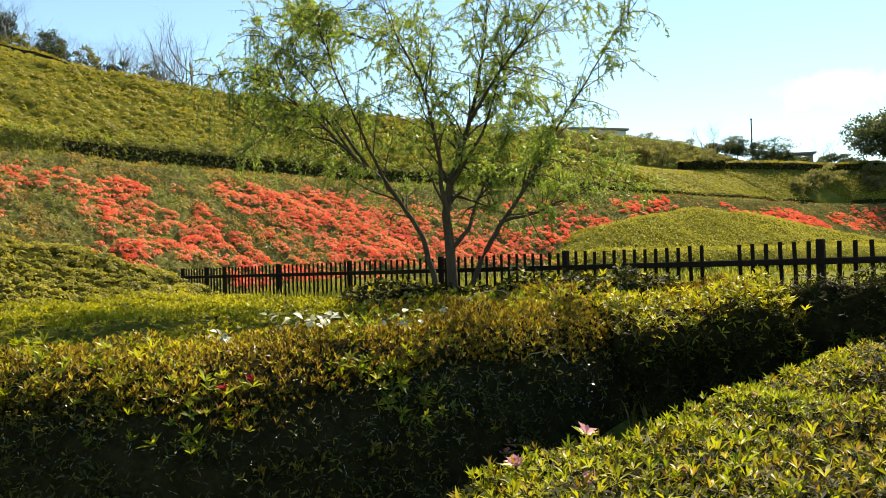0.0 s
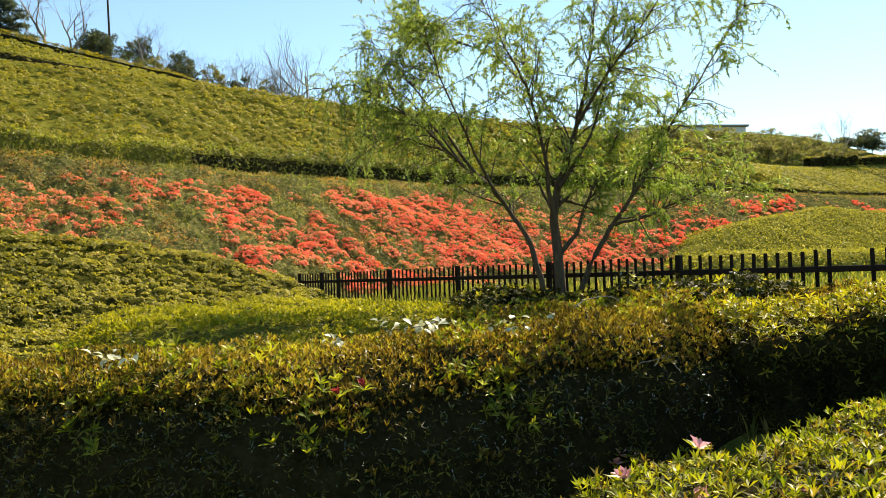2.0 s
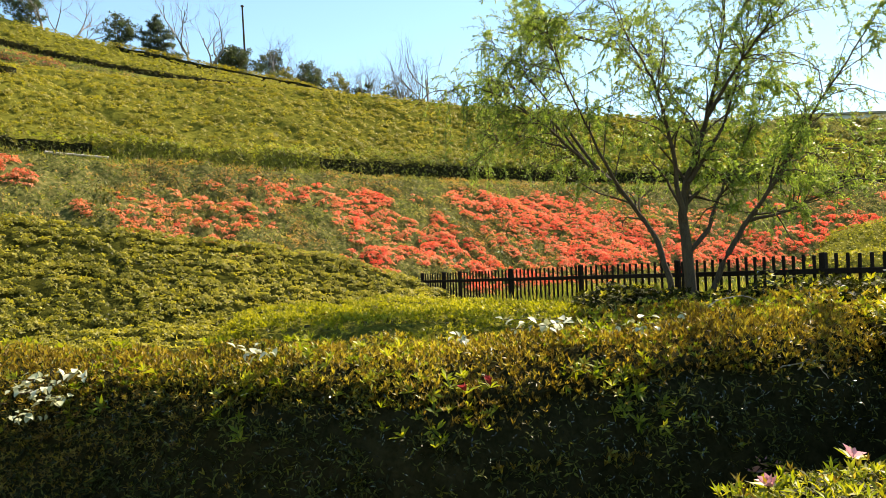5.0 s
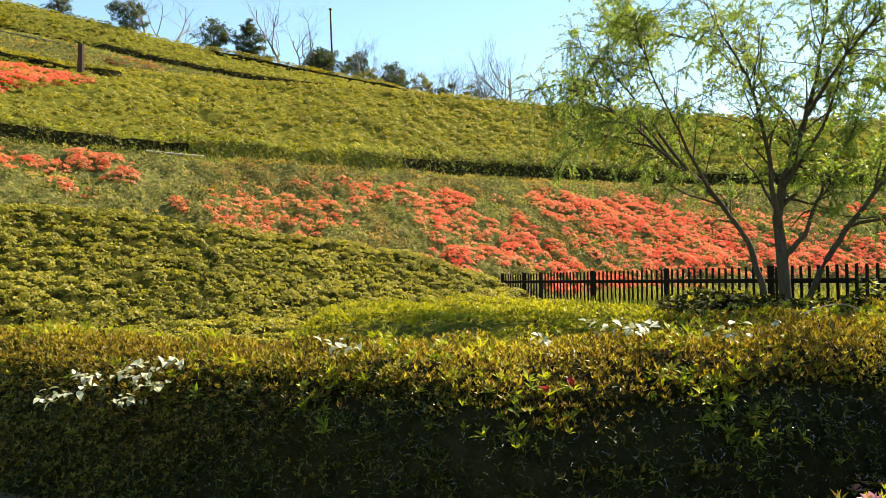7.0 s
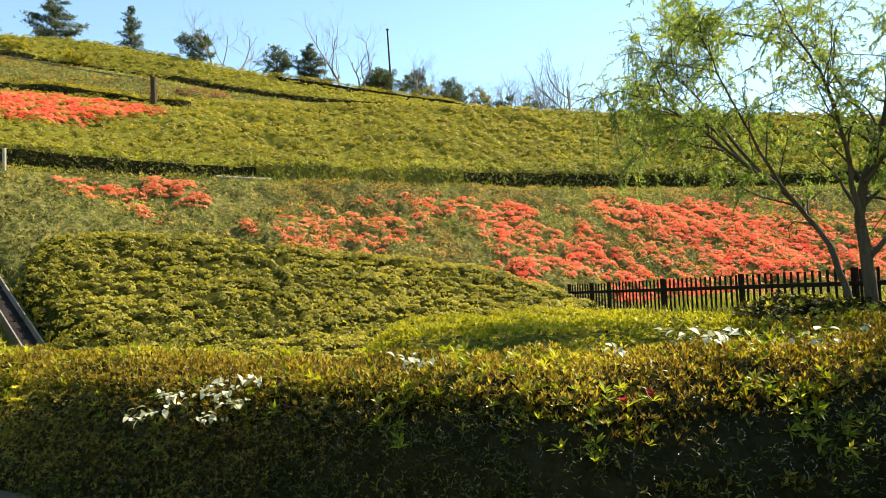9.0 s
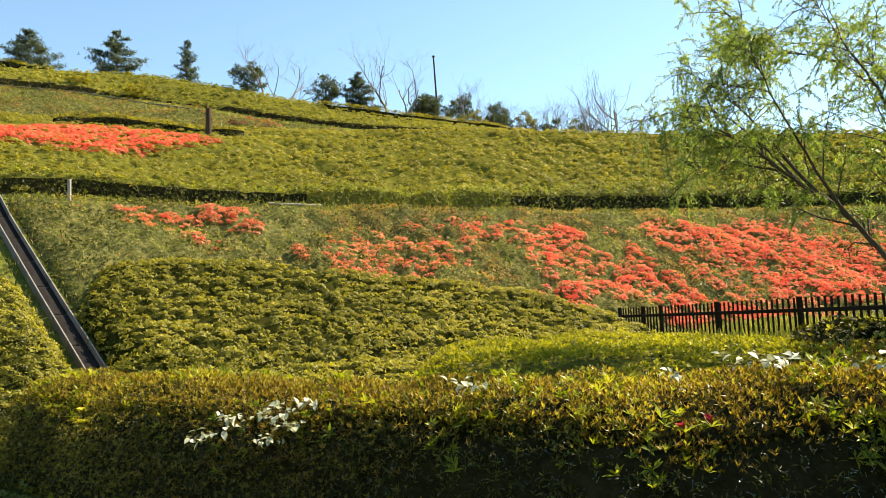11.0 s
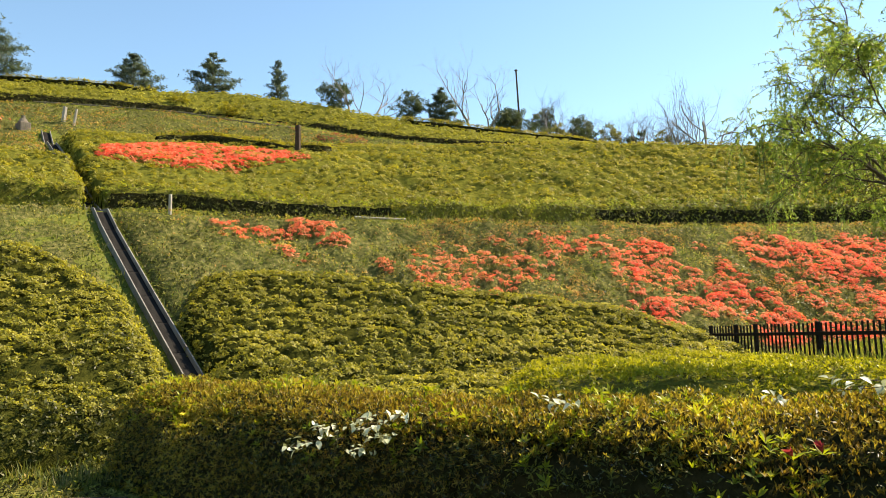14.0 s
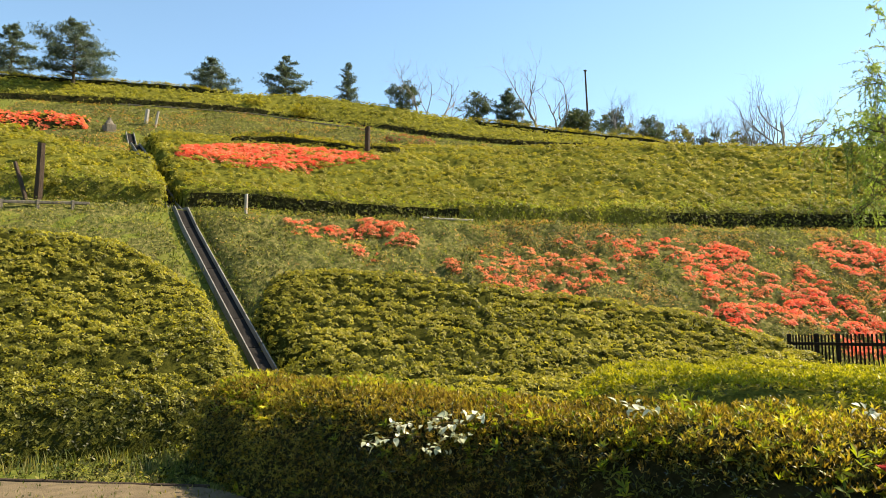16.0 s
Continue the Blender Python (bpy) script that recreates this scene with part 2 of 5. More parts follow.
def ground(x, y):
    x, y = np.asarray(x, float), np.asarray(y, float)
    s, p = x * U[0] + y * U[1], -x * U[1] + y * U[0]
    p1, z1, p2, z2, p3, z3 = soft(s, S1, P1), soft(s, S1, Z1), soft(s, S2, P2), soft(s, S2, Z2), soft(s, S3, P3), soft(s, S3, Z3)
    p3 = np.maximum(p3, p2 + 3)
    z3 = np.maximum(z3, z2)
    foot, shoulder = p1 - 10.2, p1 - 1.2
    z = z1 * np.clip((p - foot) / (shoulder - foot), 0, 1)
    z = z + (z2 - z1) * np.clip((p - p1) / (p2 - p1), 0, 1)
    z = z + (z3 - z2) * np.clip((p - p2 - 0.8) / (p3 - p2 - 0.8), 0, 1)
    z = z - 0.05 * np.clip(p - p3 - 3, 0, 60)
    # planted bank behind the hedge, up to the fence
    bank = 0.95 * step(4.6, 7.6, y + 0.3 * x) * step(-6.5, -3.5, x) * step(-1.0, 1.5, -0.55*x+y-1.5)
    # scrubby hill behind the far slope
    z = z + (soft(x, [-14, -4, 5, 10, 14, 22, 25.5, 29, 34], [0, 1.2, 3.6, 4.4, 4.0, 3.7, 2.6, 1.0, 0]) - 0.2) * np.exp(-((y - 67) / 6) ** 2) * step(-16, -8, x) * (1 - step(31, 35, x))
    return np.maximum(z, bank)


def edge_of(poly, s, q):
    """Distance inside (+) or outside (-) a closed outline."""
    s, q = np.asarray(s, float), np.asarray(q, float)
    best, inside = np.full(s.shape, 1e9), np.zeros(s.shape, bool)
    for (ax, ay), (bx, by) in zip(poly, poly[1:] + poly[:1]):
        dx, dy = bx - ax, by - ay
        k = np.clip(((s - ax) * dx + (q - ay) * dy) / (dx * dx + dy * dy), 0, 1)
        best = np.minimum(best, np.hypot(s - ax - k * dx, q - ay - k * dy))
        cross = (ay > q) != (by > q)
        with np.errstate(divide="ignore", invalid="ignore"):
            inside ^= cross & (s < ax + (q - ay) * dx / (dy if dy else 1e-9))
    return np.where(inside, best, -best)


def rand_grid(seed):
    return np.random.RandomState(seed).rand(64, 64, 16)


GRIDS = [rand_grid(k) for k in range(3)]


def lump(x, y, scale, seed=0, z=0.0):
    """Smooth value noise, 0 to 1, vectorised."""
    g = GRIDS[seed % 3]
    x, y = np.asarray(x, float) / scale + 17.3 * seed, np.asarray(y, float) / scale + 9.1 * seed
    z = np.asarray(z, float) / scale + 0 * x
    i, j, k = np.floor(x).astype(int), np.floor(y).astype(int), np.floor(z).astype(int)
    u, v, w = x - i, y - j, z - k
    u, v, w = u * u * (3 - 2 * u), v * v * (3 - 2 * v), w * w * (3 - 2 * w)
    at = lambda a, b, c: g[(i + a) % 64, (j + b) % 64, (k + c) % 16]
    lo = (at(0, 0, 0) * (1 - u) + at(1, 0, 0) * u) * (1 - v) + (at(0, 1, 0) * (1 - u) + at(1, 1, 0) * u) * v
    hi = (at(0, 0, 1) * (1 - u) + at(1, 0, 1) * u) * (1 - v) + (at(0, 1, 1) * (1 - u) + at(1, 1, 1) * u) * v
    return lo * (1 - w) + hi * w


def domes(x, y, size, seed=0):
    """Rounded clumps, each its own size: height 0 to 1, and a number that marks the clump."""
    g = GRIDS[seed % 3]
    x, y = np.asarray(x, float) / size + 5.7 * seed, np.asarray(y, float) / size + 3.1 * seed
    i, j = np.floor(x).astype(int), np.floor(y).astype(int)
    best, mark = np.zeros(x.shape), np.zeros(x.shape)
    for a in (-1, 0, 1):
        for b in (-1, 0, 1):
            c = g[(i + a) % 64, (j + b) % 64]
            d2 = (x - i - a - c[..., 0]) ** 2 + (y - j - b - c[..., 1]) ** 2
            h = (0.55 + 0.45 * c[..., 3]) * np.sqrt(np.maximum(0, 1 - d2 / (0.55 + 0.45 * c[..., 2]) ** 2))
            mark = np.where(h > best, c[..., 4], mark)
            best = np.maximum(best, h)
    return best, mark


def to_xy(s, p):
    n = U[0] ** 2 + U[1] ** 2
    return (U[0] * s - U[1] * p) / n, (U[1] * s + U[0] * p) / n


# ---- mesh helpers ----
def mesh_np(name, verts, quads, material, smooth=False):
    """A mesh from arrays of vertices and four-cornered faces."""
    verts, quads = np.asarray(verts, np.float32), np.asarray(quads, np.int32)
    me = bpy.data.meshes.new(name)
    me.vertices.add(len(verts))
    me.vertices.foreach_set("co", verts.ravel())
    me.loops.add(quads.size)
    me.loops.foreach_set("vertex_index", quads.ravel())
    me.polygons.add(len(quads))
    me.polygons.foreach_set("loop_start", np.arange(0, quads.size, quads.shape[1], dtype=np.int32))
    if smooth:
        me.polygons.foreach_set("use_smooth", np.ones(len(quads), bool))
    me.update(calc_edges=True)
    me.materials.append(material)
    return me


def child(name, me, parent, label="", kind=""):
    ob = new(name, me)
    ob.parent = parent
    return tagged(ob, label, "", "", kind)


def part(name, bm, material, parent, label="", smooth=False):
    me = bpy.data.meshes.new(name)
    bm.to_mesh(me)
    bm.free()
    if smooth:
        me.polygons.foreach_set("use_smooth", np.ones(len(me.polygons), bool))
    me.materials.append(material)
    return child(name, me, parent, label)


def thing(name, at, label, category, group="", kind=""):
    ob = new(name)
    ob.location = at
    return tagged(ob, label, category, group, kind)


def box_bm(size, at=(0, 0, 0), bevel=0.0, bm=None, turn=None):
    bm = bm or bmesh.new()
    got = bmesh.ops.create_cube(bm, size=1)["verts"]
    bmesh.ops.scale(bm, vec=size, verts=got)
    if bevel:
        es = list({e for v in got for e in v.link_edges})
        got = list({v for f in bmesh.ops.bevel(bm, geom=es, offset=bevel, segments=1, affect="EDGES")["faces"] for v in f.verts} | {v for v in got if v.is_valid})
    if turn:
        bmesh.ops.transform(bm, matrix=turn, verts=got)
    bmesh.ops.translate(bm, vec=at, verts=got)
    return bm


def unit(a):
    return a / np.maximum(np.linalg.norm(a, axis=-1, keepdims=True), 1e-9)


def rosettes(rng, at, axis, size, leaves=6, open_=(50, 85), width=0.32, fold=0.15, droop=0.1, joined=True):
    """Whorls of pointed leaves: at, axis (n,3), size (n,); joined: they meet in the middle. Returns vertices and faces."""
    n = len(at)
    axis = unit(axis)
    ref = np.where(np.abs(axis[:, 2:3]) > 0.8, [[1.0, 0, 0]], [[0, 0, 1.0]])
    tx = unit(np.cross(axis, ref))
    ty = np.cross(axis, tx)
    ph = (np.arange(leaves)[None] / leaves + rng.rand(n, 1)) * 2 * np.pi + rng.uniform(-0.35, 0.35, (n, leaves))
    th = np.radians(rng.uniform(open_[0], open_[1], (n, leaves)))
    out = tx[:, None] * np.cos(ph)[..., None] + ty[:, None] * np.sin(ph)[..., None]
    d = axis[:, None] * np.cos(th)[..., None] + out * np.sin(th)[..., None]
    w = unit(np.cross(d, axis[:, None]))
    up = np.cross(w, d)
    ln = size[:, None, None] * rng.uniform(0.7, 1.1, (n, leaves, 1))
    m = at[:, None] + d * ln * 0.55
    tip = at[:, None] + d * ln - up * ln * droop * rng.rand(n, leaves, 1)
    hw = ln * width * 0.5
    l_, r_ = m + w * hw + up * ln * fold * 0.5, m - w * hw + up * ln * fold * 0.5
    if not joined:
        v = np.stack([at[:, None] + 0 * m, l_, tip, r_], 2)
        return v.reshape(-1, 3), np.arange(n * leaves * 4).reshape(-1, 4)
    v = np.concatenate([at[:, None], np.stack([l_, tip, r_], 2).reshape(n, -1, 3)], 1)
    first = (np.arange(n) * (3 * leaves + 1))[:, None]
    k = first + 1 + 3 * np.arange(leaves)[None]
    return v.reshape(-1, 3), np.stack([first + 0 * k, k, k + 1, k + 2], -1).reshape(-1, 4)


def blades(rng, at, height, lean=0.5, width=0.02, n_each=3):
    """Grass: bent narrow blades in tufts."""
    n = len(at)
    az = rng.rand(n, n_each) * 6.283
    ln = rng.uniform(0.15, 1, (n, n_each)) * lean
    h = height[:, None] * rng.uniform(0.6, 1.1, (n, n_each))
    d = np.stack([np.cos(az), np.sin(az), 0 * az], -1)
    w = np.stack([-np.sin(az), np.cos(az), 0 * az], -1) * width
    base = at[:, None] + d * 0.02
    mid = base + d * (h * ln * 0.35)[..., None] + np.array([0, 0, 1]) * (h * 0.6)[..., None]
    tip = base + d * (h * ln)[..., None] + np.array([0, 0, 1]) * h[..., None]
    v = np.stack([base, mid + w, tip, mid - w], 2)
    return v.reshape(-1, 3), np.arange(n * n_each * 4).reshape(-1, 4)


def spread(rng, verts, quads, per_m2, weight=None, cap=10 ** 9):
    """Random places on a surface, with its normals."""
    a, b, c, d = (verts[quads[:, k]] for k in range(4))
    nrm = np.cross(c - a, d - b)
    area = np.linalg.norm(nrm, axis=1) / 2
    nrm = unit(nrm)
    want = area * per_m2 * 0.85 * (1 if weight is None else weight)
    cnt = rng.poisson(np.minimum(want, 500))
    i = np.repeat(np.arange(len(quads)), cnt)
    if len(i) > cap:
        i = rng.choice(i, cap, replace=False)
    u, v = rng.rand(len(i), 1), rng.rand(len(i), 1)
    at = (a[i] * (1 - u) + b[i] * u) * (1 - v) + (d[i] * (1 - u) + c[i] * u) * v
    return at, nrm[i]


def grid_faces(nu, nv):
    k = np.arange(nu * nv).reshape(nu, nv)
    return np.stack([k[:-1, :-1], k[1:, :-1], k[1:, 1:], k[:-1, 1:]], -1).reshape(-1, 4)


# ---- ground ----
def spaced(lo, hi, near, far_lo, far_hi):
    mid = np.arange(lo, hi + near / 2, near)
    grow = lambda start, end: start + (end - start) * (np.linspace(0, 1, 26)[1:] ** 2.6)
    return np.concatenate([grow(lo, far_lo)[::-1], mid, grow(hi, far_hi)])


gs, gp = spaced(-30, 80, 1.0, -1500, 1500), spaced(-4, 46, 0.45, -1500, 1500)
GS, GP = np.meshgrid(gs, gp, indexing="ij")
GX, GY = to_xy(GS, GP)
GZ = ground(GX, GY) + 0.05 * (lump(GX, GY, 0.9, 1) - 0.5)
tagged(new("ground", mesh_np("ground", np.stack([GX, GY, GZ], -1).reshape(-1, 3), grid_faces(len(gs), len(gp)), M_GROUND, True)),
                   "grassy embankment ground with dry patches and terraces", "ground", "", "structure")


# ---- planted beds on the slopes ----
def bed(name, label, s_range, q_range, res, edge, tall, round_, lumps, seed, layers, ref=None, category="azalea bed", clump=0.35, fill=None, relief=0.0, thin=0.22, core_mat=None, tuft=0.0, tuft_n=10, skirt=None):
    """A mass of low shrubs. edge(s, q): metres inside its outline. tall: its height; round_: width of its shoulder;
    lumps: (size, depth) pairs.
    tuft: the leaves gather in flat tufts of that radius. skirt(s, q): where the core is coloured dark for the front's
    shade. layers: (part, material, per m2, leaf size, leaves, rise, weight(s, q, normal), opening)."""
    rng = np.random.RandomState(seed)
    ss, qs = np.arange(*s_range, res), np.arange(*q_range, res)
    S, Q = np.meshgrid(ss, qs, indexing="ij")
    P = Q + (soft(S, S1, P1) if ref is None else ref(S))
    X, Y = to_xy(S, P)
    E = edge(S, Q)
    G = ground(X, Y)
    k = np.clip(E / round_, 0, 1)
    H = tall * np.sqrt(1 - (1 - k) ** 2)
    for size, depth in lumps:
        H = H + depth * (lump(X, Y, size, seed) - 0.6) * k
    if fill:
        H = H + fill(S, Q) * k
    D = domes(X, Y, clump, seed)[0]
    H = H + relief * (D - 0.7 + 0.4 * (domes(X, Y, clump * 0.42, seed + 1)[0] - 0.6)) * k
    V = np.stack([X, Y, G + H - 0.04], -1).reshape(-1, 3)
    F = grid_faces(len(ss), len(qs))
    ok = (E.ravel()[F] > -res * 0.9).all(1)
    F = F[ok]
    if not len(F):
        return None
    used = np.unique(F)
    new_i = np.zeros(len(V), int)
    new_i[used] = np.arange(len(used))
    centre = V[used].mean(0)
    centre[2] = V[used][:, 2].min()
    own = thing(name, centre, label, category)
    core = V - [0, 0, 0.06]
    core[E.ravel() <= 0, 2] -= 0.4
    sq = np.stack([S, Q], -1).reshape(-1, 2)
    # skirt faces take the near-black core, painting shade on the front
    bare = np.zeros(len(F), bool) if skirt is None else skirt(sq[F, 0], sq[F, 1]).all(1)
    child("core_mass", mesh_np("core_mass", (core - centre)[used], new_i[F[~bare]], core_mat or M_CORE, True), own)
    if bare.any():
        child("shade_skirt", mesh_np("shade_skirt", (core - centre)[used], new_i[F[bare]], M_TWIG, True), own)
    for lname, material, per, size, leaves, rise, weight, opening in layers:
        mid = sq[F].mean(1)
        wgt = np.clip((D.ravel()[F].mean(1) - 0.36) * 2.8, 0.04 if material is M_RED and thin < 0.8 else thin, 1.25)
        wgt = wgt if weight is None else wgt * weight(mid[:, 0], mid[:, 1])
        bunch = tuft and material in (M_RED, M_CORAL, M_CARPET, M_FRESH, M_MOUND, M_SHRUB)
        at, nrm = spread(rng, V, F, per / tuft_n if bunch else per, wgt)
        if not len(at):
            continue
        if bunch:
            r = tuft * rng.uniform(0.6, 1.25, len(at))
            nrm, c, r = np.repeat(unit(nrm + [0, 0, 0.5]), tuft_n, 0), np.repeat(at, tuft_n, 0), np.repeat(r, tuft_n)[:, None]
            way = unit(rng.normal(0, 1, c.shape))
            way = unit(np.where((way * nrm).sum(1, keepdims=True) < 0, -way, way) + nrm * 0.15)
            at = c + r * way * [1, 1, 0.55] * rng.uniform(0.75, 1.05, (len(c), 1))
            up = unit(way + nrm * 0.6 + rng.normal(0, 0.2, c.shape))
        else:
            up = unit(nrm * 1.0 + [0, 0, 0.25] + rng.normal(0, 0.35, (len(at), 3)))
            at = at + nrm * rng.uniform(-0.05, rise, (len(at), 1))
        v, f = rosettes(rng, at - centre, up, size * 1.085 * rng.uniform(0.6, 1.25, len(at)), leaves, opening, 0.62 if material in (M_RED, M_CORAL) else 0.55 if material in (M_CARPET, M_FRESH, M_MOUND) else 0.4)
        child(lname, mesh_np(lname, v, f, material), own, "", "stuff")
    return own


FLUME = [(-11.1, 6.44), (-17.6, 7.75), (-33.7, 12.4)]


def flume_gap(s, q, half=0.33):
    """Metres outside the strip kept clear for the gutter."""
    x, y = to_xy(s, q + soft(s, S1, P1))
    best = np.full(np.shape(x), 1e9)
    for (ax, ay), (bx, by) in zip(FLUME, FLUME[1:]):
        dx, dy = bx - ax, by - ay
        k = np.clip(((x - ax) * dx + (y - ay) * dy) / (dx * dx + dy * dy), 0, 1)
        best = np.minimum(best, np.hypot(x - ax - k * dx, y - ay - k * dy))
    return best - half


MOUND_R = [(-2.6, -14.0), (-3.4, -9.6), (-4.3, -6.9), (-4.35, -5.5), (-2.6, -5.2), (-0.2, -5.6), (2.2, -6.25), (4.9, -6.95), (7.1, -8.6), (7.0, -10.4), (3, -12.6), (0, -14)]
MOUND_L = [(-2.9, -11.2), (-3.0, -10.4), (-3.95, -8.8), (-5.35, -6.3), (-7.4, -4.45), (-10, -3.8), (-16, -3.4), (-24, -4.4), (-22, -11.9), (-8, -11.8), (-5, -11.6)]
MOUND_FAR = [(22.0, -8.6), (26.2, -5.9), (31.3, -4.7), (37.4, -3.5), (42.2, -3.9), (46.4, -5.1), (50.3, -6.4), (57, -7.6), (52, -13), (40, -15), (30, -14), (22, -11.5)]
up_edge = lambda s: soft(s, S2, P2) - soft(s, S1, P1)
ROW3_S, ROW3_Q = [-40, -19, -13, -11, -8.5, -5.6, -3.7, -1.8, 0.2, 2.6, 6, 13, 20], [21.2, 21.2, 20.9, 20.6, 19.8, 18.7, 17.7, 16.6, 15.3, 14.7, 13.4, 11.4, 10.6]
row3 = lambda s: soft(s, ROW3_S, ROW3_Q)

bed("azalea_mound", "clipped yellow-green azalea mound beside the concrete gutter", (-5, 8.5), (-14.5, -5.0), 0.07,
    lambda s, q: np.minimum(edge_of(MOUND_R, s, q), flume_gap(s, q, 0.25)), 0.64, 0.65, [(0.5, 0.05), (1.1, 0.14)], 11,
    [("foliage", M_MOUND, 720, 0.048, 3, 0.025, lambda s, q: np.where(q > -12.2, 1, 0.1), (40, 85)), ("shade_foliage", M_HEDGE, 40, 0.06, 4, 0.0, None, (45, 90))], core_mat=M_DEEP, tuft=0.08, tuft_n=10, clump=0.36, relief=0.15, thin=0.6, fill=lambda s, q: 0.3 * np.exp(-((q + 10.3) / 1.6) ** 2))
bed("azalea_mound", "large clipped yellow-green azalea mound above the path", (-13, -2.6), (-14.6, -3.2), 0.07,
    lambda s, q: np.minimum(edge_of(MOUND_L, s, q), flume_gap(s, q)), 0.72, 0.6, [(0.5, 0.05), (1.1, 0.14)], 12,
    # foot has fewer leaves and dark ones: shade put into the colour
    [("foliage", M_MOUND, 720, 0.048, 3, 0.025, lambda s, q: np.where(s > -9.6, 1, 0.06) * (0.25 + 0.75 * step(-11.3, -10.3, q)), (40, 85)), ("shade_foliage", M_HEDGE, 40, 0.07, 4, 0.03, lambda s, q: np.where(s > -9.6, 1, 0.08) * (1 + 7 * (1 - step(-11.2, -10.2, q))), (35, 90))], core_mat=M_DEEP, tuft=0.08, tuft_n=10, clump=0.36, relief=0.15, thin=0.6, fill=lambda s, q: 0.35 * np.exp(-((q + 9.6) / 1.4) ** 2))
bed("azalea_mound", "low rounded light green azalea mound behind the fence", (21, 58), (-15.2, -3), 0.2,
    lambda s, q: edge_of(MOUND_FAR, s, q), 0.95, 1.8, [(0.6, 0.05), (2, 0.25)], 13,
    [("foliage", M_FRESH, 105, 0.09, 3, 0.05, lambda s, q: np.where(q > -13, 1, 0.3), (20, 65))], clump=0.5, relief=0.08, thin=0.6, core_mat=M_CLIPPED)
# beside the gutter the carpet ends lower down the slope
mid_top = lambda s, q: np.where(s < -7.3 - 0.448 * (q + 1.9), np.interp(s, [-22, -18.4, -16.4, -13, -11.2], [13.2, 12.2, 10.5, 6.7, 5.4]), up_edge(s) - 0.3)
mid_edge = lambda s, q: np.minimum(np.minimum(np.minimum(q, (mid_top(s, q) - q) * np.where(mid_top(s, q) < up_edge(s) - 0.4, 0.4, 0.08)), flume_gap(s, q, 0.34 - 0.2 * step(-0.2, 0.6, q) * (1 - step(6.5, 8.5, q)))), 3)
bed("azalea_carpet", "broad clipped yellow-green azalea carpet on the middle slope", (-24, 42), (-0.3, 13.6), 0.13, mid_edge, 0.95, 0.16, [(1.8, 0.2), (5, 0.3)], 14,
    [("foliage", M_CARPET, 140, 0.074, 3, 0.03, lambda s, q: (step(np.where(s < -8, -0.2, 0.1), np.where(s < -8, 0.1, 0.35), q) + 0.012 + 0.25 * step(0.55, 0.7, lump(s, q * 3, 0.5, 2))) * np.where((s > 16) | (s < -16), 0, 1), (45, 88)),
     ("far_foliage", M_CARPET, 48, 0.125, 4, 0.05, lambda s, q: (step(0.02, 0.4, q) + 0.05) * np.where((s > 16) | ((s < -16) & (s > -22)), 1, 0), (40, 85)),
     # dark leaves thicken on the front face to paint its shade
     ("shade_foliage", M_HEDGE, 250, 0.062, 3, 0.06, lambda s, q: (1 - step(0.12, 0.3, q)) , (45, 90)),
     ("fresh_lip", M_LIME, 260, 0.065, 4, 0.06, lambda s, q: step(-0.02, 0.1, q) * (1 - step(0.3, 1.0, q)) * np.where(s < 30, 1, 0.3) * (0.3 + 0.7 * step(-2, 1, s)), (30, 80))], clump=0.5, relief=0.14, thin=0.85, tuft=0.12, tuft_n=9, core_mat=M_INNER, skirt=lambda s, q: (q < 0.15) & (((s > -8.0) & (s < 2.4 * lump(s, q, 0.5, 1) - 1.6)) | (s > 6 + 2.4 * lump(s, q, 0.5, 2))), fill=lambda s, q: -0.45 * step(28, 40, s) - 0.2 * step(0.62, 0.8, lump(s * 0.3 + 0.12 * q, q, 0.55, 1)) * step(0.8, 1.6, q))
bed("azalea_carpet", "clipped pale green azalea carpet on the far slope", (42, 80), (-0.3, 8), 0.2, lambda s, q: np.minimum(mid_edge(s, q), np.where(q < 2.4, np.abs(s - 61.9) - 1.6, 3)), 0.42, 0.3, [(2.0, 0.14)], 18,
    # dark leaf colour paints shade on the front and in the groove
    [("foliage", M_FRESH, 70, 0.11, 3, 0.04, lambda s, q: step(0.1, 0.5, q) + 0.05, (30, 80)), ("shade_foliage", M_SHADE, 60, 0.12, 3, 0.03, lambda s, q: np.maximum(1 - step(0.15, 0.4, q), np.exp(-((s - 56) / 0.3) ** 2)), (45, 90))], clump=0.8, relief=0.08, thin=0.6, core_mat=M_CLIPPED, skirt=lambda s, q: q < 0.45, fill=lambda s, q: -0.5 * np.exp(-((s - 56) / 0.35) ** 2))
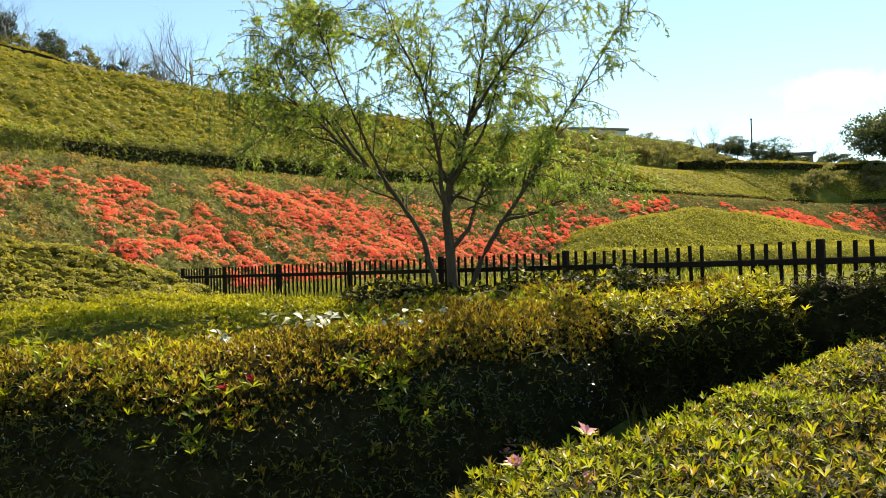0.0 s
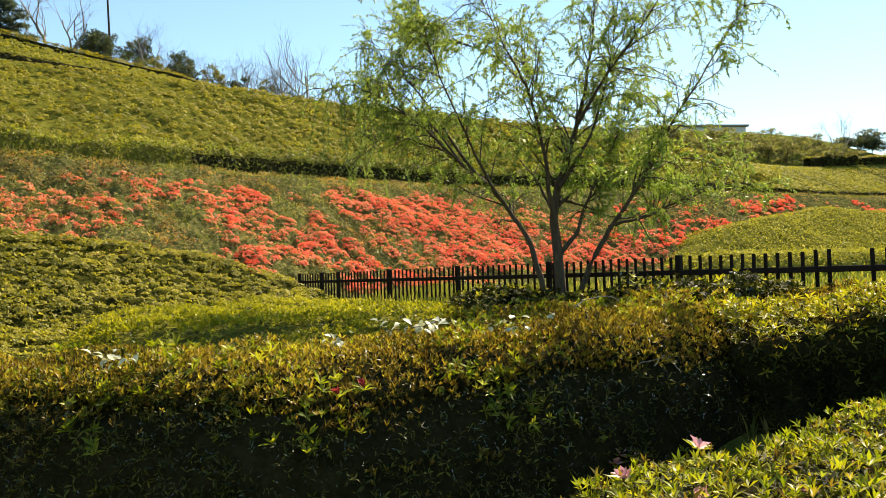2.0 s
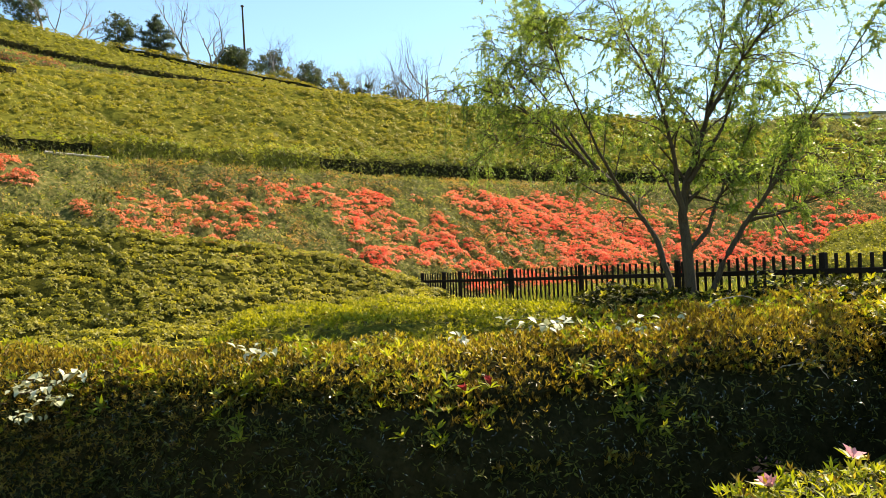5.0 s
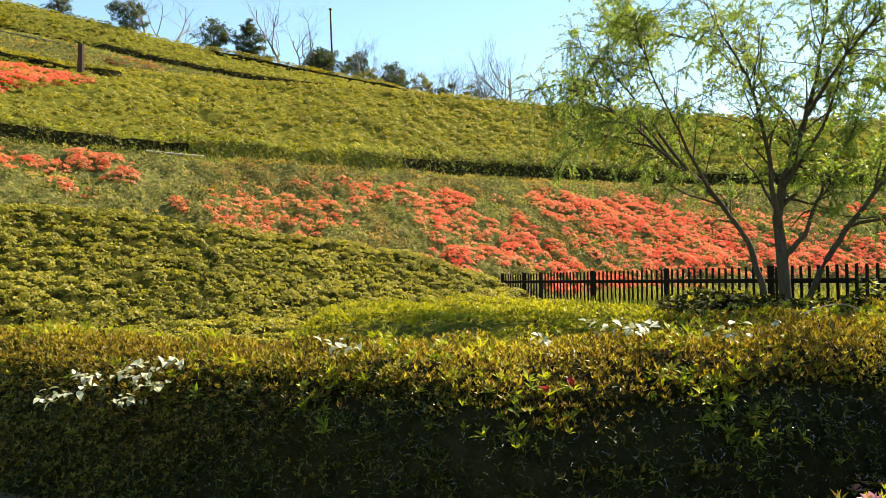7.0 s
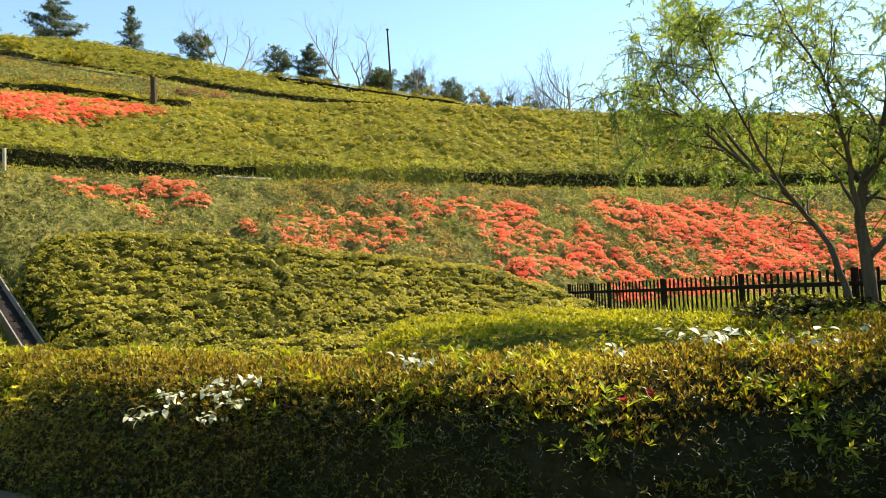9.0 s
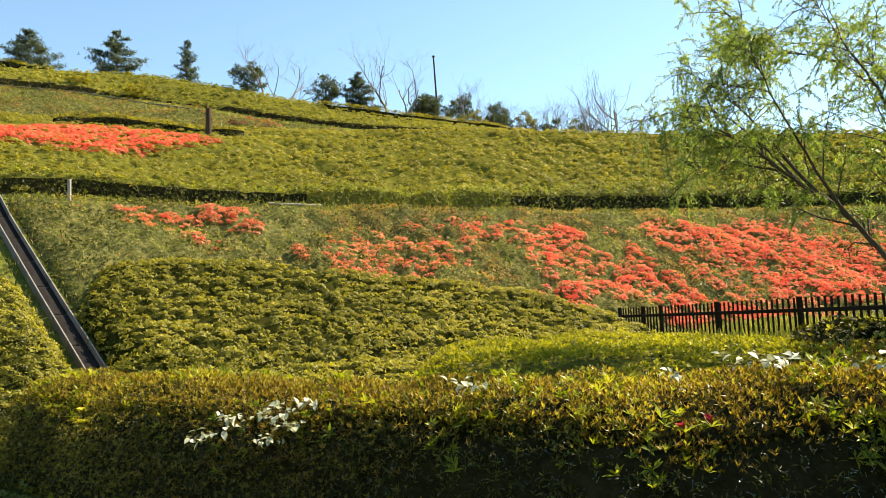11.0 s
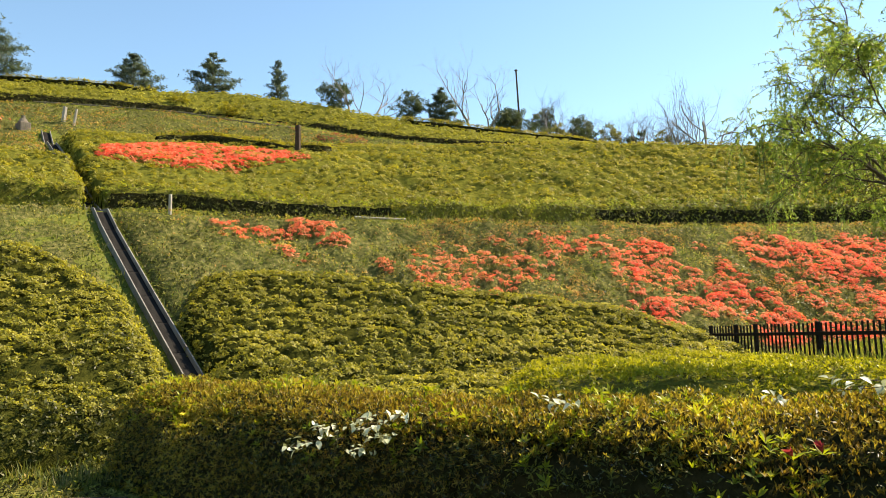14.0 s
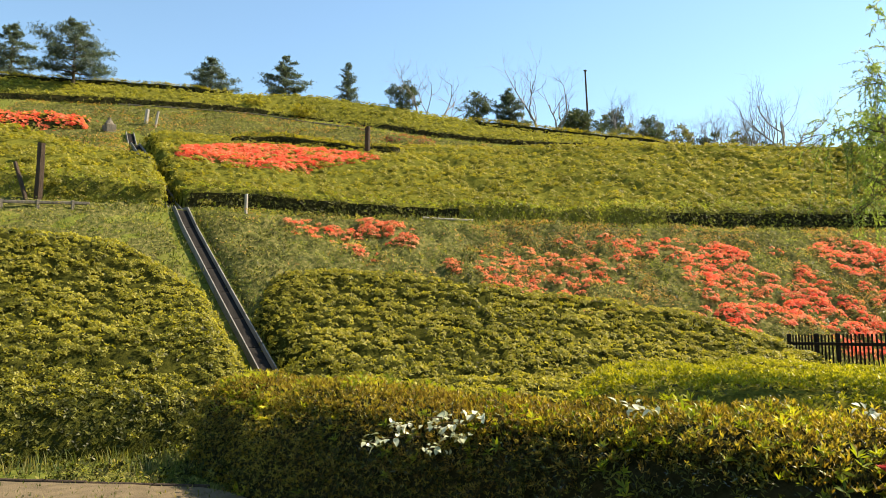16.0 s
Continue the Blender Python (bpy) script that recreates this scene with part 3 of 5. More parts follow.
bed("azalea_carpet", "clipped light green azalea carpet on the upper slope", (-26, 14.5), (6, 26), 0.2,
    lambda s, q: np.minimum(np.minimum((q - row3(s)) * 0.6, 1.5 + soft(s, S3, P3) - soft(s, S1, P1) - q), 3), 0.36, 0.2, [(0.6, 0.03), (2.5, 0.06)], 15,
    # lower edge darkened by leaf and core colour, in place of shade
    [("foliage", M_FRESH, 110, 0.085, 3, 0.03, lambda s, q: step(0.02, 0.5, q - row3(s)) + 0.04, (40, 85)), ("shade_foliage", M_SHADE, 90, 0.1, 4, 0.02, lambda s, q: 1 - step(0.2, 0.5, q - row3(s)), (45, 90))], clump=0.5, relief=0.03, thin=0.6, tuft=0.11, tuft_n=8, core_mat=M_CLIPPED, skirt=lambda s, q: q - row3(s) < np.where((s > -10.8) & (s < -4.5), 0.2, 0.5),
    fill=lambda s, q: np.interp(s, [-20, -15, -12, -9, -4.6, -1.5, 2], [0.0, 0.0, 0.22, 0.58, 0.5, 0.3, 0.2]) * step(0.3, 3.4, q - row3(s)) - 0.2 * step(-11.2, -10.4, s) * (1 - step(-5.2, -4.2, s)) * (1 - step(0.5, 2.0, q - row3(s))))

# flower patches: outline on the slope (along, up) and how many of their bushes bloom
MAIN_RED = [(11.1, -2.9), (12.6, -3.2), (13.4, -3.3), (14.2, -2.8), (16.2, -2.6), (17.2, -3.3), (17.6, -4.7), (18.6, -5.3), (20.2, -5.7), (21.8, -6.1), (21.5, -7.9), (17, -8.3), (14.5, -8.1), (12.9, -7.6), (13, -6.2), (12.2, -5.5), (11.2, -5.0), (10.9, -4.0)]
LOWER_RED = [(8.5, -7.8), (10.3, -7.6), (12.0, -8.2), (13.5, -8.8), (11.5, -9.4), (8.6, -8.6)]
ROW_TOP = [(4.4, -3.0), (5.4, -3.2), (6.8, -3.2), (7.8, -3.3), (8.1, -4.2), (7.0, -4.4), (5.6, -4.1), (4.5, -3.8)]
ROW_MIDDLE = [(6.2, -4.6), (7.4, -4.6), (8.6, -5.2), (9.7, -5.1), (10.0, -5.8), (8.2, -6.0), (6.8, -6.0), (6.0, -5.2)]
ROW_BASE = [(7.2, -6.3), (8.8, -6.1), (10.2, -6.4), (10.0, -7.6), (9.0, -8.2), (8.0, -7.6), (6.6, -7.9), (5.4, -7.1)]
EAST_RED = [(21.5, -6.2), (23.5, -5.8), (25.1, -5.5), (27.4, -4.6), (29.8, -4.7), (29.6, -5.4), (27.1, -6.2), (24.4, -6.8), (21.5, -8.0)]
EAST_TOP = [(31.4, -3.4), (33.0, -2.9), (37.7, -2.4), (36.6, -3.3), (31.6, -4.2)]
WEST_TOP = [(-4.6, -2.4), (-4.0, -2.2), (-2.8, -2.2), (-1.3, -2.6), (-1.4, -3.2), (-3.0, -3.05), (-4.4, -2.85)]
WEST_SPOT = [(-2.85, -3.8), (-2.35, -3.8), (-2.35, -4.3), (-2.8, -4.3)]
WEST_TUFT = [(-0.7, -4.5), (-0.3, -4.5), (-0.25, -4.9), (-0.6, -4.95)]
MID_TUFT = [(0.3, -4.8), (0.8, -5.0), (0.8, -5.3), (0.35, -5.2)]
MID_ROW = [(1.0, -5.3), (1.8, -5.0), (3.6, -4.9), (3.3, -5.7), (2.2, -6.3), (1.0, -6.0)]
HIGH_ROW = [(1.0, -4.0), (3.2, -3.8), (3.1, -4.4), (1.2, -4.6)]
FAR_RED = [(42.6, -2.6), (44.4, -3.3), (50.1, -3.0), (51, -4.1), (50, -6.0), (48.2, -5.4), (45.5, -4.7), (42.6, -4.1)]
FAR_END = [(53, -4.2), (59.5, -2.6), (75, -1.5), (75, -5), (59.6, -5.2), (52.6, -5.5)]
BLOOM = [(MAIN_RED, 1.0), (LOWER_RED, 0.95), (ROW_TOP, 0.84), (ROW_MIDDLE, 0.78), (ROW_BASE, 0.86), (EAST_RED, 0.82), (EAST_TOP, 0.65), (WEST_TOP, 0.95), (WEST_SPOT, 0.25),
         (WEST_TUFT, 0.9), (MID_TUFT, 0.85), (MID_ROW, 0.46), (HIGH_ROW, 0.42), (FAR_RED, 0.9), (FAR_END, 0.6)]


def bloom(s, q):
    """How much of the slope is in flower, 0 to 1: bush by bush, on the bushes' tops."""
    x, y = to_xy(s, q + soft(s, S1, P1))
    high, mark = domes(x, y, 0.42, 16)
    ragged = (lump(s + 0.45 * q, q, 0.7, 2) - 0.5) * 1.0 + (lump(s, q, 0.25, 1) - 0.5) * 0.5
    out = (0.08 + 0.3 * (mark > 0.66)) * step(-9.0, -7.5, q) * (1 - step(-3.4, -2.4, q)) * np.where((s < 40) & (s > 0.2), 1, 0)
    out = out * step(0.3, 0.55, lump(s, q, 1.6, 0))
    for poly, full in BLOOM:
        e = edge_of(poly, s, q)
        out = np.maximum(out, step(-0.25, 0.15, e + ragged * 0.7) * np.clip(0.35 + (full - mark) * 1.6 + 0.4 * (full > 0.9), 0.05, 1) * min(1, 0.5 + 0.6 * full))
    return out * step(0.15, 0.45, high + 0.25 * (out > 0.9))


weedy = lambda s, q: step(0.48, 0.62, lump(s, q + 11, 0.8, 0))
slope_edge = lambda s, q: np.minimum(np.minimum(np.minimum(q + 9.9, -1.35 - q), np.minimum(flume_gap(s, q, 0.25), s + 9.5)), 2)
bed("flowering_slope", "red-flowering azaleas among weeds on the lower slope", (-9, 76), (-10, -1.2), 0.13,
    lambda s, q: np.minimum(slope_edge(s, q), (s + 4.3 + 0.51 * (q + 8.0)) * 0.86), 0.36, 0.8, [(0.45, 0.1), (1.5, 0.3)], 16,
    [("weed_cover", M_WEED, 140, 0.066, 3, 0.08, lambda s, q: (1 - 0.8 * bloom(s, q)) * np.where(s > 20, 0.3, 1) * (1 - 0.6 * weedy(s, q)), (25, 80)),
     ("dark_undergrowth", M_HEDGE, 130, 0.066, 3, 0.1, lambda s, q: weedy(s, q) * (1 - 0.8 * bloom(s, q)) * np.where(s > 20, 0.3, 1), (20, 80)),
     ("russet_cover", M_RUSSET, 260, 0.05, 3, 0.09, lambda s, q: (0.12 + 0.88 * step(-1.5, 1.5, s)) * step(0.44, 0.62, lump(s + 31, q, 0.7, 1)) * step(-9, -7.5, q) * (1 - 0.7 * bloom(s, q)) * np.where(s > 20, 0.3, 1), (25, 80)),
     ("blossom", M_RED, 490, 0.053, 3, 0.05, lambda s, q: bloom(s, q) * np.where(s > 24, 0, 1) * (0.3 + 0.7 * step(2.8, 5.0, s)), (50, 85)),
     ("far_blossom", M_RED, 260, 0.1, 3, 0.05, lambda s, q: bloom(s, q) * np.where(s > 24, 1, 0), (50, 85)),
     ("faded_blossom", M_CORAL, 420, 0.052, 3, 0.05, lambda s, q: np.clip(2.8 * bloom(s, q) * (1.1 - bloom(s, q)) + 0.6 * bloom(s, q) * (s < 3.6), 0, 1) * np.where(s > 24, 0.4, 1), (50, 85)),
     ("foliage", M_HEDGE, 25, 0.06, 4, 0.0, lambda s, q: 0.3 + bloom(s, q), (45, 85))], category="flower bed", thin=0.3, core_mat=M_SOIL, clump=0.42, relief=0.3, tuft=0.1, tuft_n=9)
UPPER_RED = [(-10.7, 5.6), (-9.5, 4.5), (-8.1, 3.9), (-6.4, 3.2), (-5.4, 3.9), (-2.6, 5.9), (-3.4, 6.7), (-5.8, 7.7), (-7.7, 8.3), (-9.3, 7.8), (-10.3, 6.6)]
bed("flowering_azalea", "patch of red azaleas in full bloom within the green carpet", (-11.5, -2.2), (2.4, 8.8), 0.15,
    lambda s, q: np.minimum(edge_of(UPPER_RED, s, q), flume_gap(s, q, 0.5)), 1.0, 0.6, [(0.5, 0.06)], 17,
    [("blossom", M_RED, 480, 0.06, 3, 0.06, lambda s, q: step(0.1, 0.5, edge_of(UPPER_RED, s, q) + 0.8 * (lump(s, q, 0.5, 1) - 0.4)), (55, 85)), ("faded_blossom", M_CORAL, 200, 0.06, 3, 0.06, lambda s, q: 1 - 0.7 * step(0.2, 0.8, edge_of(UPPER_RED, s, q)), (55, 85)), ("foliage", M_MOUND, 60, 0.07, 4, 0.0, None, (45, 85))], category="flower bed", clump=0.45, relief=0.1, thin=0.9, core_mat=M_INNER, tuft=0.12, tuft_n=10)


# ---- tubes and trees ----
def tube(pts, radii, sides=6):
    """A tapering round limb along points. Returns vertices and faces."""
    pts, radii = np.asarray(pts, float), np.asarray(radii, float)
    d = unit(np.gradient(pts, axis=0))
    ref = np.where(np.abs(d[:, 2:3]) > 0.9, [[1.0, 0, 0]], [[0, 0, 1.0]])
    a = unit(np.cross(d, ref))
    b = np.cross(d, a)
    th = np.arange(sides) / sides * 2 * np.pi
    ring = pts[:, None] + radii[:, None, None] * (a[:, None] * np.cos(th)[None, :, None] + b[:, None] * np.sin(th)[None, :, None])
    k = np.arange(len(pts) * sides).reshape(len(pts), sides)
    r = np.roll(k, -1, 1)
    return ring.reshape(-1, 3), np.stack([k[:-1], r[:-1], r[1:], k[1:]], -1).reshape(-1, 4)


def join(pieces):
    vs, fs, n = [], [], 0
    for v, f in pieces:
        vs.append(v)
        fs.append(f + n)
        n += len(v)
    return np.concatenate(vs), np.concatenate(fs)


def smooth_line(ctrl, n):
    """A rounded line through control points."""
    ctrl = np.asarray(ctrl, float)
    t = np.linspace(0, len(ctrl) - 1, n)
    out = np.stack([np.interp(t, np.arange(len(ctrl)), ctrl[:, k]) for k in range(ctrl.shape[1])], -1)
    for _ in range(2):
        out[1:-1] = (out[:-2] + 2 * out[1:-1] + out[2:]) / 4
    return out


def grow(rng, at, way, length, radius, depth, spread_, lift, kids, wander=0.16, out=None, ends=None, taper=0.35):
    """A branching skeleton: tubes into out, tips into ends."""
    n = 5 if depth > 1 else 4
    pts, d = [np.array(at, float)], np.array(way, float)
    for _ in range(n):
        d = unit(d + rng.normal(0, wander, 3) + [0, 0, lift * 0.16])
        pts.append(pts[-1] + d * length / n)
    pts = np.array(pts)
    rad = np.linspace(radius, radius * taper, n + 1)
    out.append(tube(pts, rad, 5 if radius > 0.03 else 3))
    ends.append((pts[-1], d, depth))
    if depth == 0:
        return
    for _ in range(kids):
        k = rng.randint(2, n + 1)
        side = unit(np.cross(d, rng.normal(0, 1, 3)))
        a = radians(rng.uniform(*spread_))
        grow(rng, pts[k], unit(d * math.cos(a) + side * math.sin(a)), length * rng.uniform(0.55, 0.8), rad[k] * 0.7, depth - 1, spread_, lift, kids, wander, out, ends, taper)


def plant(name, at, label, category, group=""):
    return thing(name, at, label, category, group)


def bare_tree(at, height, seed, label, thin=1.0):
    rng = np.random.RandomState(seed)
    own = plant("bare_tree", at, label, "tree", "trees on the ridge")
    out, ends = [], []
    for k in range(3):
        az = k * 2.1 + rng.rand()
        grow(rng, (0, 0, 0), unit(np.array([0.75 * math.cos(az), 0.75 * math.sin(az), 1.0])), height * 0.5, 0.02 * height * thin, 4, (22, 58), 0.75, 3, 0.16, out, ends, 0.5)
    v, f = join(out)
    v[:, 2] *= height / v[:, 2].max()
    child("branch_work", mesh_np("branch_work", v, f, M_PALEBARK, True), own)
    return own


def leafy_tree(at, height, wide, seed, label, material, name="evergreen_tree", clumps=55, leaf=0.2, low=0.22):
    """Trunk, limbs and many uneven leaf clumps with gaps."""
    rng = np.random.RandomState(seed)
    own = plant(name, at, label, "tree", "trees on the ridge")
    out, ends = [], []
    grow(rng, (0, 0, -0.1), (0.05, 0, 1), height * 0.62, 0.024 * height, 2, (30, 65), 0.5, 5, 0.1, out, ends)
    v, f = join(out)
    child("trunk", mesh_np("trunk", v, f, M_BARK, True), own)
    c = []
    while len(c) < clumps:
        p = rng.uniform(-1, 1, 3)
        if 0.25 < np.linalg.norm(p) < 1.0:
            c.append(p)
    c = np.array(c) * [wide / 2 * 0.85, wide / 2 * 0.85, height * (1 - low) / 2 * 0.9] + [0, 0, height * (low + (1 - low) / 2)]
    c[:, :2] *= (1 + 0.25 * rng.normal(0, 1, (len(c), 1)))
    n = 20
    puff = unit(rng.normal(0, 1, (len(c), n, 3))) * rng.rand(len(c), n, 1) ** 0.4 * np.array([wide * 0.13, wide * 0.13, height * 0.07]) + c[:, None]
    at_ = puff.reshape(-1, 3)
    v, f = rosettes(rng, at_, unit(rng.normal(0, 1, at_.shape) + [0, 0, 0.8]), leaf * 0.92 * rng.uniform(0.6, 1.2, len(at_)), 3, (40, 90), 0.45)
    child("crown", mesh_np("crown", v, f, material), own, "", "stuff")
    return own


def pine(at, height, wide, seed, label, spire=False):
    """A young pine: whorls of limbs carrying flat pads of needles; spire: a slender cone with rising limbs."""
    rng = np.random.RandomState(seed)
    own = plant("pine_tree", at, label, "tree", "trees on the ridge")
    lean = rng.normal(0, 0.05)
    trunk = smooth_line([(0, 0, -0.1), (lean * height * 0.5 + rng.normal(0, 0.05), 0.02, height * 0.5), (lean * height, 0, height)], 9)
    out, needle_at, needle_way = [tube(trunk, np.linspace(0.026 * height, 0.008, 9), 7)], [], []
    for h in np.linspace(0.16 if spire else 0.24, 0.97, 11 if spire else 8):
        turn = rng.rand() * 6.283
        kids = rng.randint(4, 6)
        reach = (1.12 - h) * 0.95 if spire else min(1.0, 2.2 * (1.06 - h)) * (0.75 + 0.25 * min(1, (h - 0.1) / 0.25))
        for k in range(kids):
            az = turn + 6.283 * k / kids + rng.uniform(-0.4, 0.4)
            ln = wide * 0.5 * reach * rng.uniform(0.55, 1.2)
            z = h * height + rng.normal(0, 0.06)
            base = np.array([np.interp(z, trunk[:, 2], trunk[:, 0]), 0, z])
            tip = base + [math.cos(az) * ln, math.sin(az) * ln, ln * (rng.uniform(0.35, 0.7) if spire else rng.uniform(-0.05, 0.3))]
            mid = (base + tip) / 2 + [0, 0, -0.05 * ln]
            out.append(tube(smooth_line([base, mid, tip], 5), np.linspace(0.013 * height * (1.2 - h), 0.006, 5), 4))
            m = int(6 + 45 * ln) if spire else int(16 + 80 * ln)
            u = rng.uniform(0.2 if spire else 0.35, 1.06, (m, 1))
            flat = 0.08 if spire else 0.13
            needle_at.append(base + (tip - base) * u + rng.normal(0, 1, (m, 3)) * [flat * ln + 0.03, flat * ln + 0.03, 0.035] - [0, 0, 0.05] * np.sin(u * 3.14) * ln)
            needle_way.append(unit((tip - base)[None] * 0.4 + rng.normal(0, 0.35, (m, 3)) + [0, 0, 0.6]))
    v, f = join(out)
    child("trunk", mesh_np("trunk", v, f, M_BARK, True), own)
    at_, way = np.concatenate(needle_at), np.concatenate(needle_way)
    v, f = rosettes(rng, at_, way, 0.17 * rng.uniform(0.6, 1.2, len(at_)), 4, (20, 80), 0.24)
    child("needle_mass", mesh_np("needle_mass", v, f, M_PINE), own, "", "stuff")
    return own


def on_ground(x, y):
    return (x, y, float(ground(x, y)))


for n, (x, y, h, w) in enumerate([(-41.8, 12.3, 4.0, 3.6), (-46.0, 10.2, 3.9, 2.6), (-40.0, 19.5, 2.9, 2.3), (-37.4, 23.2, 3.6, 2.3), (-34.8, 26.0, 3.5, 1.8), (-27.7, 33.4, 3.2, 2.0)]):
    pine(on_ground(x, y), h, w * 1.08, 30 + n, ("tall " if h > 3.8 else "small ") + "dark green pine standing alone on the ridge", n == 4)
for n, (x, y, h, w) in enumerate([(-32.2, 28.4, 2.5, 1.9), (-29.3, 32.0, 2.6, 2.0), (-23.8, 39.2, 3.2, 1.5), (-21.9, 40.2, 2.9, 1.6), (-25.3, 37.0, 2.5, 2.2), (-24.6, 36.0, 2.2, 2.0),
                                  (30.3, 64.8, 3.0, 4.6), (39.6, 60.6, 6.2, 8.4), (26.5, 63.6, 2.2, 3.2)]):
    leafy_tree(on_ground(x, y), h * (1.15 if x < 0 else 1), w * (1.1 if x < 0 else 1), 50 + n, "dark round-headed evergreen tree on the ridge" if x < 0 else "broad dark evergreen tree behind the far hedge", M_DARKTREE, clumps=60 if h < 6 else 300, leaf=0.16 if h < 3.7 else 0.4)
for n, (x, y, h) in enumerate([(-31.6, 29.7, 4.4), (-26.3, 35.1, 5.0), (-14.9, 43.2, 5.0), (-18.5, 41.9, 3.4), (-16.5, 42.8, 3.9), (23.2, 61.3, 3.2), (36.1, 66.4, 3.2)]):
    bare_tree(on_ground(x, y), h * 1.25, 70 + n, "leafless grey-barked tree with fine upward twigs", 0.85)
for n in range(16):
    x, y = np.array([-23.5, 37.0]) * (1 - n / 15) + np.array([-14.0, 44.0]) * n / 15
    if n % 2:
        bare_tree(on_ground(x, y + 0.4), 3.2 + 1.3 * random.random(), 220 + n, "low leafless twiggy shrub on the ridge", 0.9)
        continue
    leafy_tree(on_ground(x, y), 1.7 + 0.9 * random.random(), 2.0, 90 + n, "low olive-brown scrub bush on the ridge" if n % 4 else "low dark evergreen bush on the ridge", M_SCRUB if n % 4 else M_DARKTREE, "scrub_bush", 16, 0.2, 0.05)
for n in range(22):
    k = (n % 11) / 10
    leafy_tree(on_ground(3 + 19 * k + random.uniform(-0.7, 0.7), (62.5 if n < 11 else 59.5) - 1.5 * k + random.uniform(-0.6, 0.6)), 1.3 + 0.8 * random.random(), 2.6 + random.random(), 120 + n, "olive green scrub bush on the distant hillside", M_SCRUB, "scrub_bush", 24, 0.24, 0.0)
for n in range(9):
    k = n / 8
    leafy_tree(on_ground(24.5 + 13 * k, 62.8 + 2.2 * k), 1.3 + 0.8 * random.random(), 2.8, 140 + n, "dark green bush behind the far hedge", M_DARKTREE, "scrub_bush", 20, 0.3, 0.05)

# ---- clipped hedges ----
def hedge(name, label, front, depth, top, seed, layers, base=None, step_=0.09, wobble=(0.35, 0.07), tilt=0.0, round_=0.09, slim=0.26, flare=0.0, crest=None, ease=0.0):
    """A clipped hedge along a line; its depth lies to the left of the line's way. layers as for bed, weight(at, normal)."""
    rng = np.random.RandomState(seed)
    line = np.asarray(front, float)
    seg = np.r_[0, np.cumsum(np.hypot(*np.diff(line, axis=0).T))]
    n = int(seg[-1] / step_) + 2
    t = np.linspace(0, seg[-1], n)
    pts = np.stack([np.interp(t, seg, line[:, 0]), np.interp(t, seg, line[:, 1])], -1)
    for _ in range(6):
        pts[1:-1] = (pts[:-2] + 2 * pts[1:-1] + pts[2:]) / 4
    d = unit(np.gradient(pts, axis=0))
    side = np.stack([-d[:, 1], d[:, 0]], -1)
    h_n = max(4, int(top / step_))
    d_n = max(4, int(depth / step_))
    prof = [(0.0, k) for k in np.linspace(0, 1, h_n)] + [(k, 1.0) for k in np.linspace(0, 1, d_n + 2)[1:-1]] + [(1.0, k) for k in np.linspace(1, 0, h_n)]
    prof = np.array(prof)
    g = ground(pts[:, 0], pts[:, 1]) if base is None else np.full(n, base)
    gb = ground(pts[:, 0] + side[:, 0] * depth, pts[:, 1] + side[:, 1] * depth) if base is None else g
    off, hh = prof[:, 0] * depth - flare * (prof[:, 0] == 0) * (1 - prof[:, 1]) ** 2.5, prof[:, 1]
    off = off + ease * (prof[:, 0] == 0) * np.clip((hh - 0.7) / 0.3, 0, 1) ** 2
    bulge = round_ * (1 - np.abs(2 * prof[:, 0] - 1) ** 4) * (hh > 0.99)
    X = pts[:, None, 0] + side[:, None, 0] * off[None]
    Y = pts[:, None, 1] + side[:, None, 1] * off[None]
    G = g[:, None] * (1 - prof[None, :, 0]) + gb[:, None] * prof[None, :, 0]
    Z = np.where(hh[None] > 0.99, g[:, None] + top + tilt * off[None], G + (top + g[:, None] - G + tilt * off[None]) * hh[None]) + bulge[None]
    Z = Z - 0.4 * ease * (hh > 0.99) * (np.clip(1 - (off - ease) / 0.35, 0, 1) ** 2)[None]
    if crest:
        Z = Z + crest(X) * hh[None]
    # ends close in
    close = np.clip(np.minimum(t, t[-1] - t) / 0.25, 0, 1) ** 0.5
    mid_x, mid_y = pts[:, 0] + side[:, 0] * depth / 2, pts[:, 1] + side[:, 1] * depth / 2
    c = (0.55 + 0.45 * close)[:, None]
    X, Y = mid_x[:, None] + (X - mid_x[:, None]) * c, mid_y[:, None] + (Y - mid_y[:, None]) * c
    for size, amp in ((wobble[0], wobble[1]), (wobble[0] * 3, wobble[1] * 1.3)):
        X = X + amp * (lump(X, Z * 2 + Y, size, seed) - 0.5) * 1.6
        Y = Y + amp * (lump(X + 7, Z * 2 + Y, size, seed + 1) - 0.5) * 1.6
        Z = Z + amp * (lump(X, Y, size, seed + 2) - 0.5) * 1.6 * (hh[None] > 0.5)
    V = np.stack([X, Y, Z], -1).reshape(-1, 3)
    F = grid_faces(n, len(prof))
    m = len(prof)
    caps = []
    for row in (0, n - 1):
        k = row * m + np.arange(m)
        q_ = [(k[i], k[i + 1], k[m - 2 - i], k[m - 1 - i]) for i in range(m // 2 - 1)]
        caps += q_ if row else [a[::-1] for a in q_]
    F = np.concatenate([F, np.array(caps)])
    at0 = np.array([*pts[n // 2], g.min()])
    own = thing(name, at0, label, "hedge")
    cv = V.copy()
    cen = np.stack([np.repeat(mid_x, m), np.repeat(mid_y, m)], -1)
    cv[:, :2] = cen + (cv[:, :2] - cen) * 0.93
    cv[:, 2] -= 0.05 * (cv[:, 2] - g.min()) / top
    # dark core colour stands for the shade inside the hedge
    child("core_mass", mesh_np("core_mass", cv - at0, F, M_TWIG, True), own)
